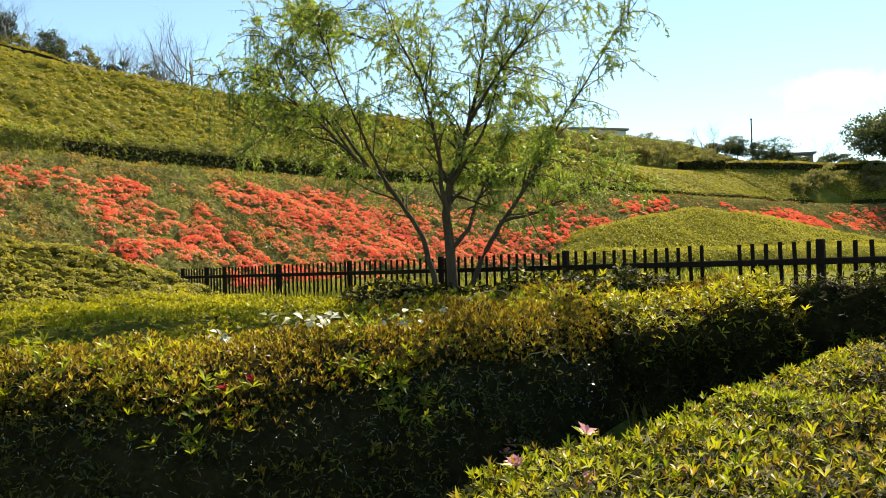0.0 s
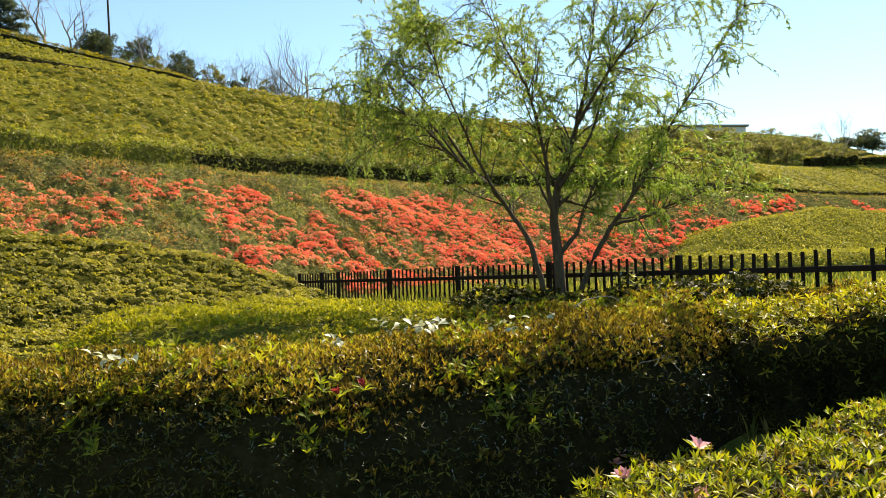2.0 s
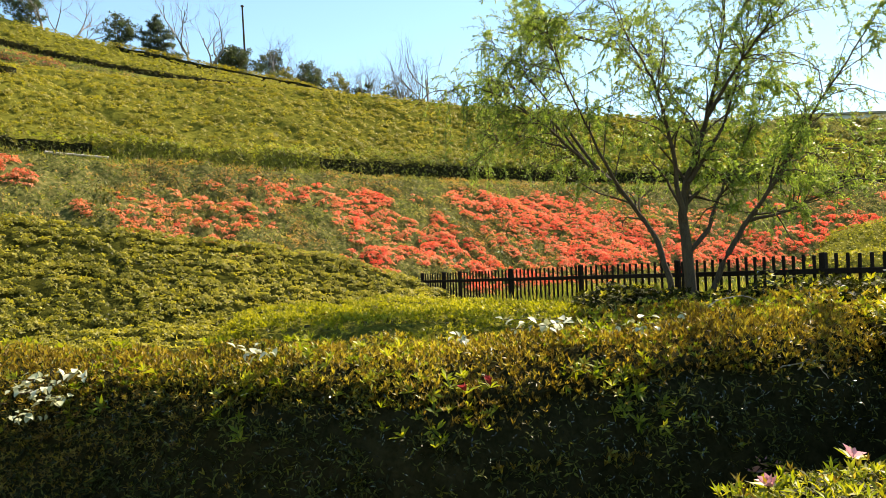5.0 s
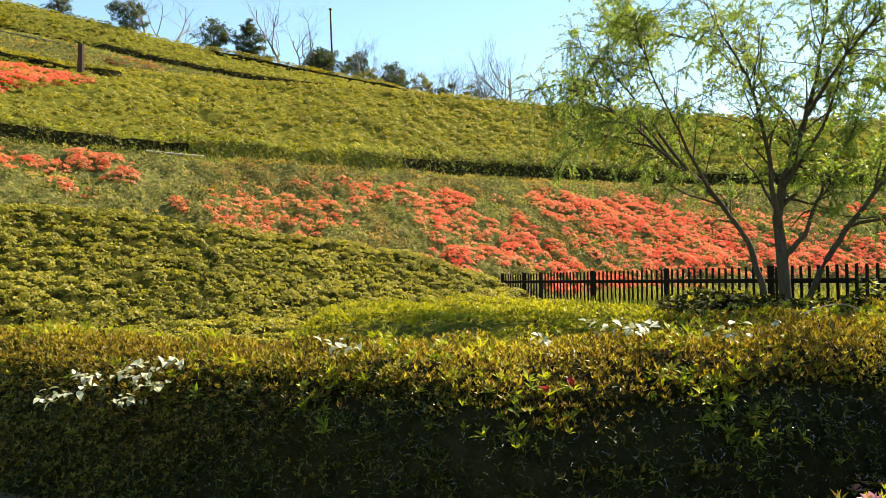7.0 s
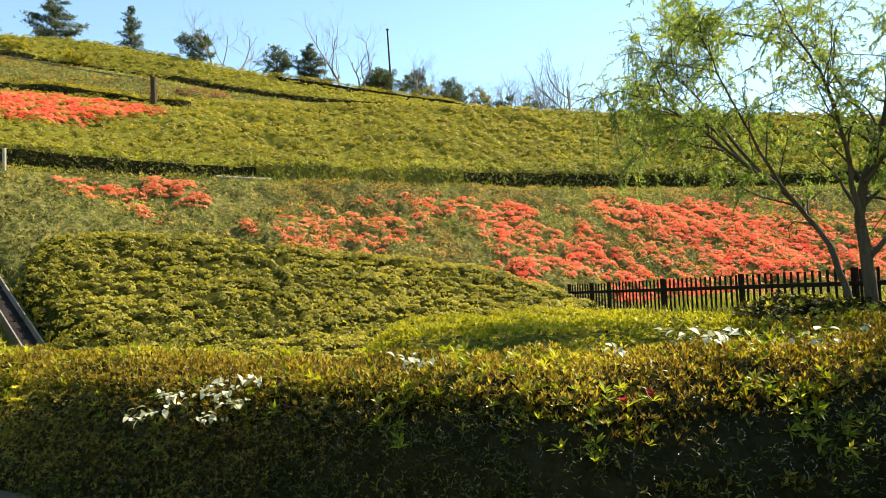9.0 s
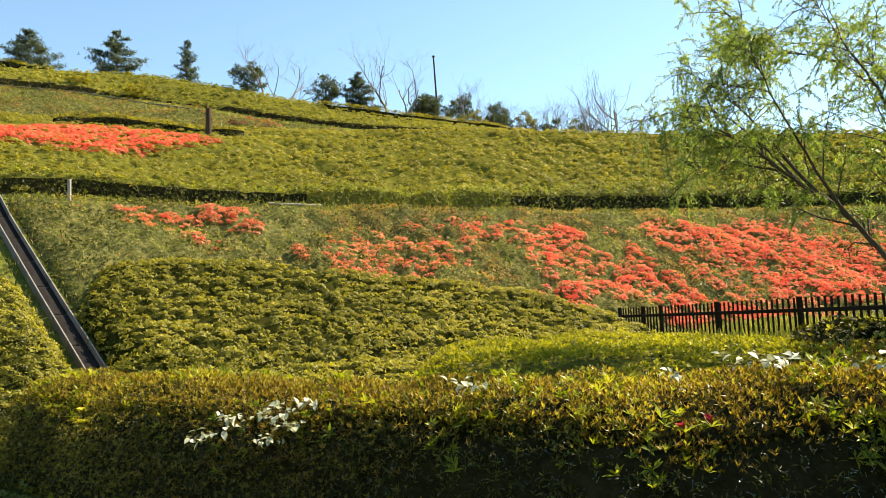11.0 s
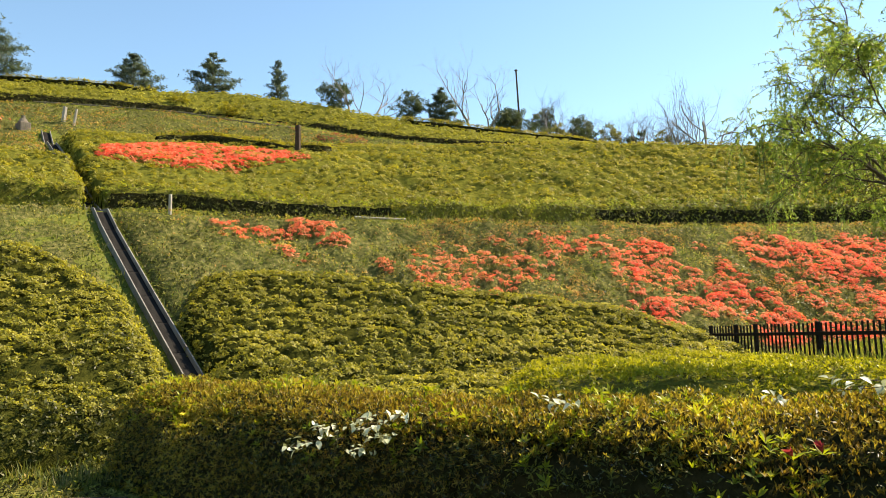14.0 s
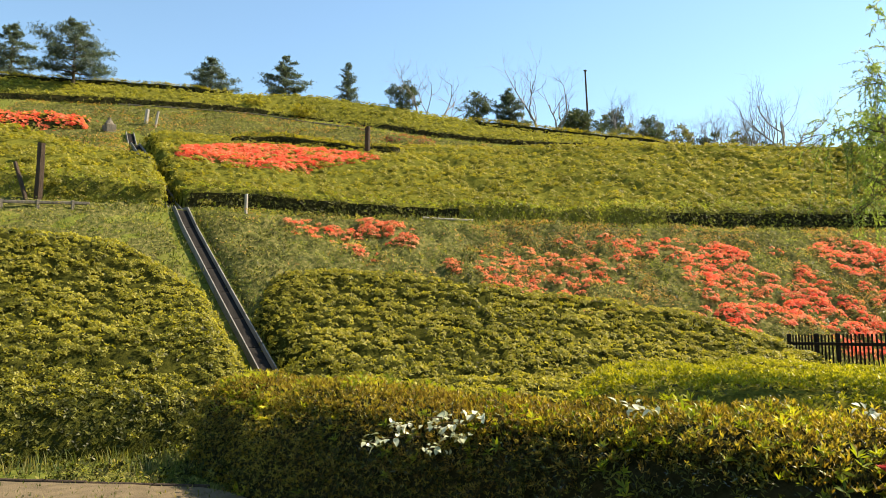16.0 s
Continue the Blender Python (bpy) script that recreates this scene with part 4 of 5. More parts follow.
    for lname, material, per, size, leaves, rise, weight, opening in layers:
        a, b2, c2, d2 = (V[F[:, k]] for k in range(4))
        nn = unit(np.cross(c2 - a, d2 - b2))
        wgt = None if weight is None else weight((a + c2) / 2, nn)
        at, nrm = spread(rng, V, F, per, wgt)
        if not len(at):
            continue
        up = unit(nrm * 0.75 + [0, 0, 0.45] + rng.normal(0, 0.35, (len(at), 3)))
        at = at + nrm * rng.uniform(-0.06, rise, (len(at), 1))
        v, f = rosettes(rng, at - at0, up, size * 1.085 * rng.uniform(0.6, 1.25, len(at)), leaves, opening, slim)
        child(lname, mesh_np(lname, v, f, material), own, "", "stuff")
    return own


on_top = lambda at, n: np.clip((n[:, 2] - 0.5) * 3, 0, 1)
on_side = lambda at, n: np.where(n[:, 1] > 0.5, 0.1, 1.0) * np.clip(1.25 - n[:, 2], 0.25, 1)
patchy = lambda at, n: on_top(at, n) * np.where(at[:, 0] < -3.6, 0.35, 1) * np.clip((lump(at[:, 0], at[:, 1], 0.8, 1) - 0.5) * 3 + np.where((at[:, 0] > -3.4) & (at[:, 0] < -0.2) & (at[:, 1] > 3), 0.14, 0), 0.06, 1)
shoots = lambda at, n: np.clip((lump(at[:, 0], at[:, 1] + at[:, 2], 0.4, 2) - 0.55) * 5, 0, 1) * np.where(at[:, 2] > 0.62, 1.2, 0.1) * np.where(n[:, 1] > 0.5, 0, 1)
FRONT = [(-8.8, 3.95), (-7.0, 3.75), (-5.0, 3.6), (-3.0, 3.65), (-1.4, 3.87), (-0.5, 4.28), (0.9, 5.2), (2.7, 6.4), (3.3, 6.75)]
hedge("azalea_hedge", "long clipped azalea hedge with bronze new growth and shaded front", FRONT, 1.25, 0.93, 21,
      # front leaves coloured dark for its shade, sparser where it goes blackest
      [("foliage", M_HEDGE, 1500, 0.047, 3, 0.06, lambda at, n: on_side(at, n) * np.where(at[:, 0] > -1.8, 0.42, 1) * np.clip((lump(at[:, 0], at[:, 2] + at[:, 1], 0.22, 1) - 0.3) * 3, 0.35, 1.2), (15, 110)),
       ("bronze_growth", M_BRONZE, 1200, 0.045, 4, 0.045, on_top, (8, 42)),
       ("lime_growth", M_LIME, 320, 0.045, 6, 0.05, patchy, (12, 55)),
       # denser to the left: light on that end put into leaf colour
       ("lit_bronze_fringe", M_BRONZE, 760, 0.033, 4, 0.12, lambda at, n: np.where((n[:, 1] < 0.5) & (n[:, 2] < 0.6), np.where(at[:, 0] < -3.6, 1.7 * step(-0.1, 0.5, at[:, 2]), np.where(at[:, 0] < -2.8, 1.8 * step(0.25, 0.85, at[:, 2]), 0.8 * step(0.68, 0.95, at[:, 2]))), 0) * np.where(at[:, 0] < -1.7, 1, 0.22), (15, 70)),
       ("glossy_leaf", M_GLOSSY, 330, 0.026, 2, 0.14, lambda at, n: np.where((n[:, 1] < 0.5) & (n[:, 2] < 0.6), step(0.1, 0.75, at[:, 2]) * np.where(at[:, 0] < -4.5, 2, 1), 0), (30, 90)),
       ("young_shoot", M_LIME, 115, 0.068, 7, 0.08, shoots, (25, 75)),
       # tiny pale leaves painted as glints on the lower front
       ("glint_fleck", M_WHITE, 26, 0.014, 2, 0.12, lambda at, n: np.where((n[:, 1] < 0.5) & (n[:, 2] < 0.5) & (at[:, 2] < 0.8), 1, 0), (20, 80))], base=0.0, tilt=0.03, flare=0.28, ease=0.16, crest=lambda x: np.interp(x, [-1.8, -1.0, -0.4, 0.3, 1.5, 2.8], [0, 0.04, 0.1, 0.15, 0.15, 0.28]))
NEAR = [(0.6, 0.72), (1.1, 1.36), (1.57, 1.84), (2.15, 2.42), (2.95, 3.12), (4.2, 4.47), (5.2, 5.45)]
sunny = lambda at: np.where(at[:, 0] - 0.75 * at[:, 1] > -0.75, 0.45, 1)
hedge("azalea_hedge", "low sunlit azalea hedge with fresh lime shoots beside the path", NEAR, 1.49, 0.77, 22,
      # sides and gaps get leaves coloured for shade; bright ones stay on top
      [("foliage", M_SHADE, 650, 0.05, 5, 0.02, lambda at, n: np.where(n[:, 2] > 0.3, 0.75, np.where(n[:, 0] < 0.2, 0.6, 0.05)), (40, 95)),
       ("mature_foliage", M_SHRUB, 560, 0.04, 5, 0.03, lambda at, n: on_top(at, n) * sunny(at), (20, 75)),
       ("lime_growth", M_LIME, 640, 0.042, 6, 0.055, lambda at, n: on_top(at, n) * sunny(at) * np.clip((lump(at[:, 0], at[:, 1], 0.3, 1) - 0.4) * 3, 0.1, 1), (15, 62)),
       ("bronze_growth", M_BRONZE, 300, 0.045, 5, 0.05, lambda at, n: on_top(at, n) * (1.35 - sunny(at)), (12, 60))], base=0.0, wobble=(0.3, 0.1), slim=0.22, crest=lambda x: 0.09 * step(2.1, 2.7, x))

# ---- fence ----
def fence():
    a, way, length = np.array([-5.46, 15.54]), np.array([0.703, -0.711]), 14.9
    tall = 0.6
    own = thing("picket_fence", (a[0], a[1], 0.9), "low dark-stained wooden picket fence with one rail", "fence")
    turn = Matrix.Rotation(math.atan2(way[1], way[0]), 4, "Z")
    top = lambda u: 1.585 + 0.009 * u
    def piece(name, me, u, z, lean=0.0, off=0.0):
        ob = child(name, me, own)
        p = a + way * u + np.array([-way[1], way[0]]) * off
        ob.matrix_local = Matrix.Translation((p[0] - a[0], p[1] - a[1], z - 0.9)) @ turn @ Matrix.Rotation(lean, 4, "Y")
        return ob
    def shape(name, size, bevel):
        me = bpy.data.meshes.new(name)
        bm = box_bm(size, (0, 0, -size[2] / 2), bevel)
        bm.to_mesh(me)
        bm.free()
        me.materials.append(M_FENCE)
        return me
    post, picket = shape("post", (0.068, 0.068, 1.0), 0.008), shape("picket", (0.036, 0.02, 0.66), 0.004)
    ends = [-0.5, 0.63, 1.42, 3.45, 5.6, 7.72, 9.85, 12.68, 14.9]
    for u in ends:
        piece("post", post, u, top(u) + 0.018, random.uniform(-0.015, 0.015))
    for u0, u1 in zip(ends, ends[1:]):
        rail = box_bm((u1 - u0, 0.035, 0.06), (0, 0, 0), 0.006)
        ob = part("rail", rail, M_FENCE, own)
        um = (u0 + u1) / 2
        p = a + way * um + np.array([way[1], -way[0]]) * 0.035
        ob.matrix_local = Matrix.Translation((p[0] - a[0], p[1] - a[1], top(um) - 0.185 - 0.9)) @ turn @ Matrix.Rotation(-math.atan(0.009), 4, "Y")
    u = -0.45
    while u < length:
        if min(abs(u - e) for e in ends) > 0.07 and not 11.6 < u < 11.84:
            piece("picket", picket, u, top(u) + random.uniform(-0.008, 0.008), random.gauss(0, 0.012))
        u += 0.129


# ---- concrete gutter down the slope ----
def gutter():
    own = thing("concrete_gutter", (*FLUME[0], float(ground(*FLUME[0]))), "concrete drainage gutter with silt darkened for shade running down the slope", "gutter")
    base = Vector(own.location)
    bm = bmesh.new()
    for size, at in (((0.985, 0.035, 0.26), (0, 0.19, -0.045)), ((0.985, 0.035, 0.26), (0, -0.19, -0.045)), ((0.985, 0.345, 0.05), (0, 0, -0.1))):
        box_bm(size, at, 0.006, bm)
    block = bpy.data.meshes.new("gutter_block")
    bm.to_mesh(block)
    bm.free()
    block.materials.append(M_CONCRETE)
    bm = box_bm((0.985, 0.343, 0.03), (0, 0, -0.035))
    silt = bpy.data.meshes.new("silt")
    bm.to_mesh(silt)
    bm.free()
    silt.materials.append(M_SILT)
    line = np.array(FLUME)
    seg = np.r_[0, np.cumsum(np.hypot(*np.diff(line, axis=0).T))]
    u = 0.5
    at = lambda u: Vector((np.interp(u, seg, line[:, 0]), np.interp(u, seg, line[:, 1]), 0))
    while u < seg[-1]:
        p0, p1 = at(u - 0.5), at(u + 0.5)
        p0.z, p1.z = float(ground(p0.x, p0.y)), float(ground(p1.x, p1.y))
        d = (p1 - p0)
        length = d.length
        m = Matrix.Translation((p0 + p1) / 2 - base + Vector((0, 0, 0.07))) @ d.to_track_quat("X", "Z").to_matrix().to_4x4() @ Matrix.Diagonal((length, 0.86, 1, 1))
        piece = child("gutter_block", block, own)
        piece.matrix_local = m
        child("silt", silt, piece)
        u += 1.0


fence()
gutter()


# ---- willow ----
def willow():
    rng = np.random.RandomState(5)
    own = thing("willow_tree", (0.12, 9.2, 0.86), "young multi-stemmed willow with sparse yellow-green spring leaves", "tree")
    k = 0.0073
    limbs = [  # sideways, up (from the foot), in hundredths of the crown's drawing; reach in depth; thickness
        ([(800, 560), (797, 440), (795, 380), (803, 320), (820, 270), (835, 215), (850, 150), (865, 70), (872, 0), (880, -90)], 0.3, 0.088),
        ([(795, 385), (783, 330), (778, 270), (762, 200), (742, 140), (715, 90), (690, 40), (660, -30)], -0.7, 0.042),
        ([(780, 555), (757, 440), (738, 395), (705, 350), (670, 305), (640, 280), (600, 245), (575, 205), (555, 150), (540, 90)], 0.5, 0.05),
        ([(640, 280), (600, 235), (560, 195), (520, 165), (470, 140), (425, 155)], -0.6, 0.028),
        ([(715, 360), (680, 300), (650, 230), (620, 165), (600, 100), (590, 40)], -1.0, 0.03),
        ([(815, 555), (850, 450), (885, 395), (915, 360), (955, 300), (985, 240), (1010, 200), (1050, 150), (1085, 85), (1130, 22)], -0.5, 0.046),
        ([(885, 392), (940, 375), (1000, 350), (1060, 325), (1120, 305), (1160, 310)], 0.6, 0.032),
        ([(797, 440), (835, 395), (858, 340), (885, 280), (920, 210), (960, 140), (985, 70)], 1.1, 0.04),
        ([(820, 270), (800, 190), (770, 120), (740, 50), (715, -30)], 1.0, 0.035),
        ([(835, 215), (880, 150), (930, 95), (985, 25), (1010, -40)], -0.9, 0.03),
        ([(803, 320), (850, 250), (880, 180), (905, 110), (920, 20), (930, -60)], 0.1, 0.035),
        ([(670, 305), (610, 230), (560, 150), (520, 90), (470, 40), (430, 10)], 0.4, 0.03),
        ([(640, 280), (580, 200), (520, 125), (470, 85), (430, 85), (405, 120)], 0.9, 0.022),
        ([(715, 90), (660, 50), (600, 20), (550, -20), (500, -70)], 0.8, 0.022),
        ([(955, 300), (1010, 270), (1070, 265), (1130, 280)], 0.9, 0.018),
        ([(600, 245), (540, 215), (490, 205), (440, 215), (405, 240)], 0.5, 0.018)]
    wood, twigs, leaf_at, leaf_way = [], [], [], []
    for line, reach, thick in limbs:
        c = np.array(line, float)
        n = len(c)
        u = np.linspace(0, 1, n)
        p = np.stack([(c[:, 0] - 800) * k, reach * u ** 1.2 * 1.6 * (1 if reach else 0), (560 - c[:, 1]) * k], -1)
        p = smooth_line(p, 4 * n)
        p[2:] += np.cumsum(rng.normal(0, 0.009, (len(p) - 2, 3)), 0)
        r = np.linspace(1, 0.12, len(p)) ** 1.35 * thick * 0.84
        wood.append(tube(p, r, 8 if thick > 0.04 else 6))
        total = np.linalg.norm(np.diff(p, axis=0), axis=1).sum()
        carriers = []
        for _ in range(int(total * 8.5)):
            w = rng.uniform(0.25, 1.0)
            i = int(w * (len(p) - 1))
            if p[i, 2] < 1.15:
                continue
            d0 = unit(p[min(i + 1, len(p) - 1)] - p[i - 1])
            d = unit(d0 * 0.9 + rng.normal(0, 0.55, 3) + [0, 0, 0.2])
            ln = rng.uniform(0.4, 1.25) * (1.1 - 0.45 * w) * (0.55 if p[i, 0] < -2.1 or p[i, 0] > 1.6 else 1.0)
            pts = [p[i].copy()]
            bend = rng.normal(0, 0.14, 3) + [0, 0, rng.uniform(-0.16, 0.06)]
            for _s in range(8):
                d = unit(d + bend + rng.normal(0, 0.13, 3))
                pts.append(pts[-1] + d * ln / 8)
            pts = np.array(pts)
            twigs.append(tube(pts, np.linspace(max(0.006, r[i] * 0.5), 0.0035, 9), 4))
            carriers.append((pts, ln))
        carriers.append((p[len(p) // 2::2], total * 0.5))
        # long strands hang from the limbs that reach farthest out
        for _ in range(9 if p[-1, 0] < -2.2 else 0):
            start = p[rng.randint(int(len(p) * 0.6), len(p))]
            d, pts = unit(rng.normal(0, 1, 3) * [1, 1, 0.2]), [start.copy()]
            ln = rng.uniform(0.45, 1.15)
            for s_ in range(8):
                d = unit(d + [0, 0, -0.75] + rng.normal(0, 0.1, 3))
                pts.append(pts[-1] + d * ln / 8)
            pts = np.array(pts)
            twigs.append(tube(pts, np.linspace(0.004, 0.0015, 9), 3))
            m = int(ln * 150 * rng.uniform(0.4, 1.1))
            t_ = rng.uniform(0.5, 8, m)
            j = np.minimum(t_.astype(int), 7)
            leaf_at.append(pts[j] + (pts[j + 1] - pts[j]) * (t_ - j)[:, None])
            leaf_way.append(unit([0, 0, -0.8] + rng.normal(0, 0.5, (m, 3))))
        for line_, ln_ in carriers:
            for _ in range(int(ln_ * 15)):
                i = rng.randint(max(1, len(line_) // 4), len(line_))
                if line_[i, 2] < 1.2:
                    continue
                d = unit(unit(line_[i] - line_[i - 1]) * 0.5 + rng.normal(0, 0.7, 3) + [0, 0, 0.1])
                ln = rng.uniform(0.1, 0.42)
                pts, sag = [line_[i].copy()], rng.uniform(0.15, 0.5)
                for s_ in range(5):
                    d = unit(d + [0, 0, -sag * (0.25 + 0.3 * s_)] + rng.normal(0, 0.12, 3))
                    pts.append(pts[-1] + d * ln / 5)
                pts = np.array(pts)
                twigs.append(tube(pts[[0, 2, 5]], np.linspace(0.0035, 0.0015, 3), 3))
                full = np.clip((lump(pts[2, 0], pts[2, 1] + 3, 0.34, 1, pts[2, 2]) - 0.32) * 5, 0.2, 1.6) * (0.75 if pts[2, 0] < -1.5 and pts[2, 2] < 3.0 else 1.1 if pts[2, 2] < 2.4 else 1.0)
                m = int(ln * 168 * full * rng.uniform(0.5, 1.1)) + 1
                t_ = rng.uniform(0.1, 1, m) * 5
                j = np.minimum(t_.astype(int), 4)
                leaf_at.append(pts[j] + (pts[j + 1] - pts[j]) * (t_ - j)[:, None])
                leaf_way.append(unit(unit(pts[j + 1] - pts[j]) * 0.7 + rng.normal(0, 0.45, (m, 3)) + [0, 0, -0.3]))
    v, f = join(wood)
    child("trunk", mesh_np("trunk", v, f, M_BARK, True), own)
    v, f = join(twigs)
    child("twig_work", mesh_np("twig_work", v, f, M_BARK, True), own)
    at, way = np.concatenate(leaf_at), np.concatenate(leaf_way)
    v, f = rosettes(rng, at, way, rng.uniform(0.031, 0.066, len(at)), 1, (5, 35), 0.24, 0.1, 0.4)
    child("foliage", mesh_np("foliage", v, f, M_WILLOW), own, "", "stuff")


willow()


# ---- shrubs on the bank behind the hedge ----
plain = lambda s: 0 * np.asarray(s, float)
xy_edge = lambda poly: (lambda s, q: edge_of(poly, *to_xy(s, q)))
LIGHT = [(-4.5, 5.3), (-6.1, 7.2), (-6.8, 9.5), (-6.5, 12.2), (-5.9, 14.7), (-4.2, 13.6), (-1.2, 10.5), (-0.7, 8.6), (-1.5, 6.2), (-3.0, 5.35)]
DARK = [(-1.6, 10.2), (-0.9, 8.2), (0.3, 7.7), (1.3, 8.0), (1.2, 8.7), (0.6, 9.2), (-0.4, 10.2)]
DARK_EAST = [(0.7, 8.8), (1.3, 8.4), (2.3, 7.4), (2.5, 6.95), (2.0, 6.7), (1.1, 7.5), (0.5, 8.2)]
RISE = [(-1.4, 5.2), (-1.2, 6.6), (-0.2, 7.6), (1.2, 8.3), (2.2, 7.55), (2.95, 6.8), (2.6, 6.3), (0.9, 5.6), (-0.4, 5.0)]
rise_fill = lambda s, q: np.maximum(0, 1.1 + 0.09 * (to_xy(s, q)[1] - 5.3) - 0.25 - ground(*to_xy(s, q)))
bed("azalea_shrub", "bronze-tipped azaleas rising from the hedge to the fence", (2, 8), (1.5, 9), 0.12, xy_edge(RISE), 0.25, 0.3, [(0.3, 0.14), (0.9, 0.1)], 36,
    [("bronze_growth", M_BRONZE, 520, 0.052, 5, 0.06, None, (10, 55)), ("lime_growth", M_LIME, 140, 0.055, 5, 0.08, None, (15, 60)), ("foliage", M_SHADE, 120, 0.055, 5, 0.02, None, (40, 95))],
    plain, "shrub", 0.25, rise_fill)
bed("low_shrub", "low fresh yellow-green shrubs in front of the fence", (-1.5, 8), (3.5, 15.2), 0.08, xy_edge(LIGHT), 0.16, 0.9, [(1.2, 0.1)], 31,
    [("foliage", M_SHRUB, 480, 0.048, 4, 0.06, None, (15, 60)), ("shade_foliage", M_HEDGE, 60, 0.05, 5, 0.0, None, (45, 90))], plain, "shrub", 0.42, lambda s, q: np.maximum(0, 0.98 - ground(*to_xy(s, q))), 0.1, 0.5, M_CLIPPED, 0.1, 9)
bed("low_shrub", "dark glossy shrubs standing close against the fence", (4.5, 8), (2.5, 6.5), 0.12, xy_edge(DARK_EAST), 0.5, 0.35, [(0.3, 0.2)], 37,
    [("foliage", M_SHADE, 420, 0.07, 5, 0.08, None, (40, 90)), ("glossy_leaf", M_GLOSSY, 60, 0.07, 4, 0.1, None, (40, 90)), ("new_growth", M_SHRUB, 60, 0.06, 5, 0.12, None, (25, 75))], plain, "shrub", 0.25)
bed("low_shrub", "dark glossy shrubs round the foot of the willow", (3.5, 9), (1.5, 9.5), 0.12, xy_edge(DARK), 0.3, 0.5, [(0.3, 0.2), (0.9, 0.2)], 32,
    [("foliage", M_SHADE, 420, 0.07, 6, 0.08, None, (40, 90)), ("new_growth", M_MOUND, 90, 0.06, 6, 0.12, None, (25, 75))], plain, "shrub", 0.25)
hedge("tall_shrub", "taller leafy green shrub at the end of the hedge", [(1.35, 5.3), (2.0, 5.35), (2.55, 5.45), (2.95, 5.75)], 0.95, 1.08, 33,
      # side leaves coloured dark for shade, bright ones only higher up
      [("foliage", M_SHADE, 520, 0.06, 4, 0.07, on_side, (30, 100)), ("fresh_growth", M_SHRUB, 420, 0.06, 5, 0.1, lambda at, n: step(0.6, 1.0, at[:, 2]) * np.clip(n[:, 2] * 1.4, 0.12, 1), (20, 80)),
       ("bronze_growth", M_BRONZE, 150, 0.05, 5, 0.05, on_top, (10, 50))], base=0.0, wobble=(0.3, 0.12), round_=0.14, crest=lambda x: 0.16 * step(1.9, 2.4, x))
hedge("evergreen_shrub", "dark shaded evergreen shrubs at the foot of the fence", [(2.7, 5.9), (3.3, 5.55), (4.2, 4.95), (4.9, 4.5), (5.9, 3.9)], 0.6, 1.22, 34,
      # near-black leaf colour stands in for deep shade here
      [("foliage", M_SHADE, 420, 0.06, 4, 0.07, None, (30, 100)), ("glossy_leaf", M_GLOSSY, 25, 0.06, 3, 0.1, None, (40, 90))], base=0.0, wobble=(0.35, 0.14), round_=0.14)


# ---- grass and weeds ----
def meadow(name, label, s_range, q_range, edge, per, tall, seed, lean=0.6, ref=None, width=0.012, material=None):
    rng = np.random.RandomState(seed)
    n = int((s_range[1] - s_range[0]) * (q_range[1] - q_range[0]) * per)
    s, q = rng.uniform(*s_range, n), rng.uniform(*q_range, n)
    p = q + (soft(s, S1, P1) if ref is None else ref(s))
    x, y = to_xy(s, p)
    keep = (edge(s, q) > 0) & (lump(x, y, 0.8, seed) + 0.4 * rng.rand(n) > 0.45)
    at = np.stack([x, y, ground(x, y) - 0.02], -1)[keep]
    c = np.array([at[:, 0].mean(), at[:, 1].mean(), at[:, 2].min()])
    v, f = blades(rng, at - c, tall * rng.uniform(0.5, 1.4, len(at)), lean, width, 3)
    ob = new(name, mesh_np(name, v, f, material or M_GRASS))
    ob.location = c
    return tagged(ob, label, "grass", "", "stuff")


left_of_gutter = lambda s, q: np.minimum(flume_gap(s, q, 0.22), -edge_of(MOUND_L, s, q) + 0.25)
meadow("berm_grass", "tall green grass along the terrace below the carpet", (-9, 50), (-1.7, -0.25), lambda s, q: flume_gap(s, q, 0.2), 75, 0.15, 41)
meadow("berm_grass", "tall grass standing against the carpet front", (-2.5, 8), (-0.45, 0.08), lambda s, q: 1 + 0 * s, 120, 0.36, 54, 0.35)
meadow("slope_grass", "green and dry grass beside the gutter", (-17, -3.4), (-10, 0), left_of_gutter, 60, 0.1, 42)
meadow("slope_grass", "tufts of grass among the flowering azaleas", (-7, 34), (-9.6, -1.4), lambda s, q: np.minimum(flume_gap(s, q, 0.22), (s + 5 + 0.51 * (q + 8.0))), 18, 0.2, 43, 0.8)
meadow("verge_grass", "scruffy grass and weeds along the path edge", (-12, -2.2), (8.05, 10.6), lambda s, q: 1 + 0 * s, 130, 0.2, 44, ref=plain, width=0.007)
bed("verge_weeds", "low shaded weeds between the mound and the path edging", (-12.5, -2.0), (7.4, 10.7), 0.14, lambda s, q: np.minimum(np.minimum(q - 7.6 + 0.1 * (s + 2.9), 10.6 - q), 1.0), 0.1, 0.3, [(0.4, 0.12)], 52,
    # shade on the verge is put into the darker leaf colour
    [("weed_cover", M_WEED, 90, 0.06, 4, 0.06, None, (30, 85)), ("shade_foliage", M_SHADE, 150, 0.06, 4, 0.08, None, (30, 90))], plain, "weeds", 0.4, None, 0.1, 0.1, M_SOIL)
meadow("path_weeds", "sparse dry grass tufts on the footpath", (-13, -2.5), (5.6, 8.05), lambda s, q: 1 + 0 * s, 190, 0.07, 53, ref=plain, width=0.008)
meadow("upper_grass", "dry grass and weeds on the upper slope", (-28, 3), (5, 21), lambda s, q: np.minimum(q - mid_top(s, q), np.minimum(row3(s) - q, flume_gap(s, q, 0.22))), 20, 0.16, 45, width=0.012)
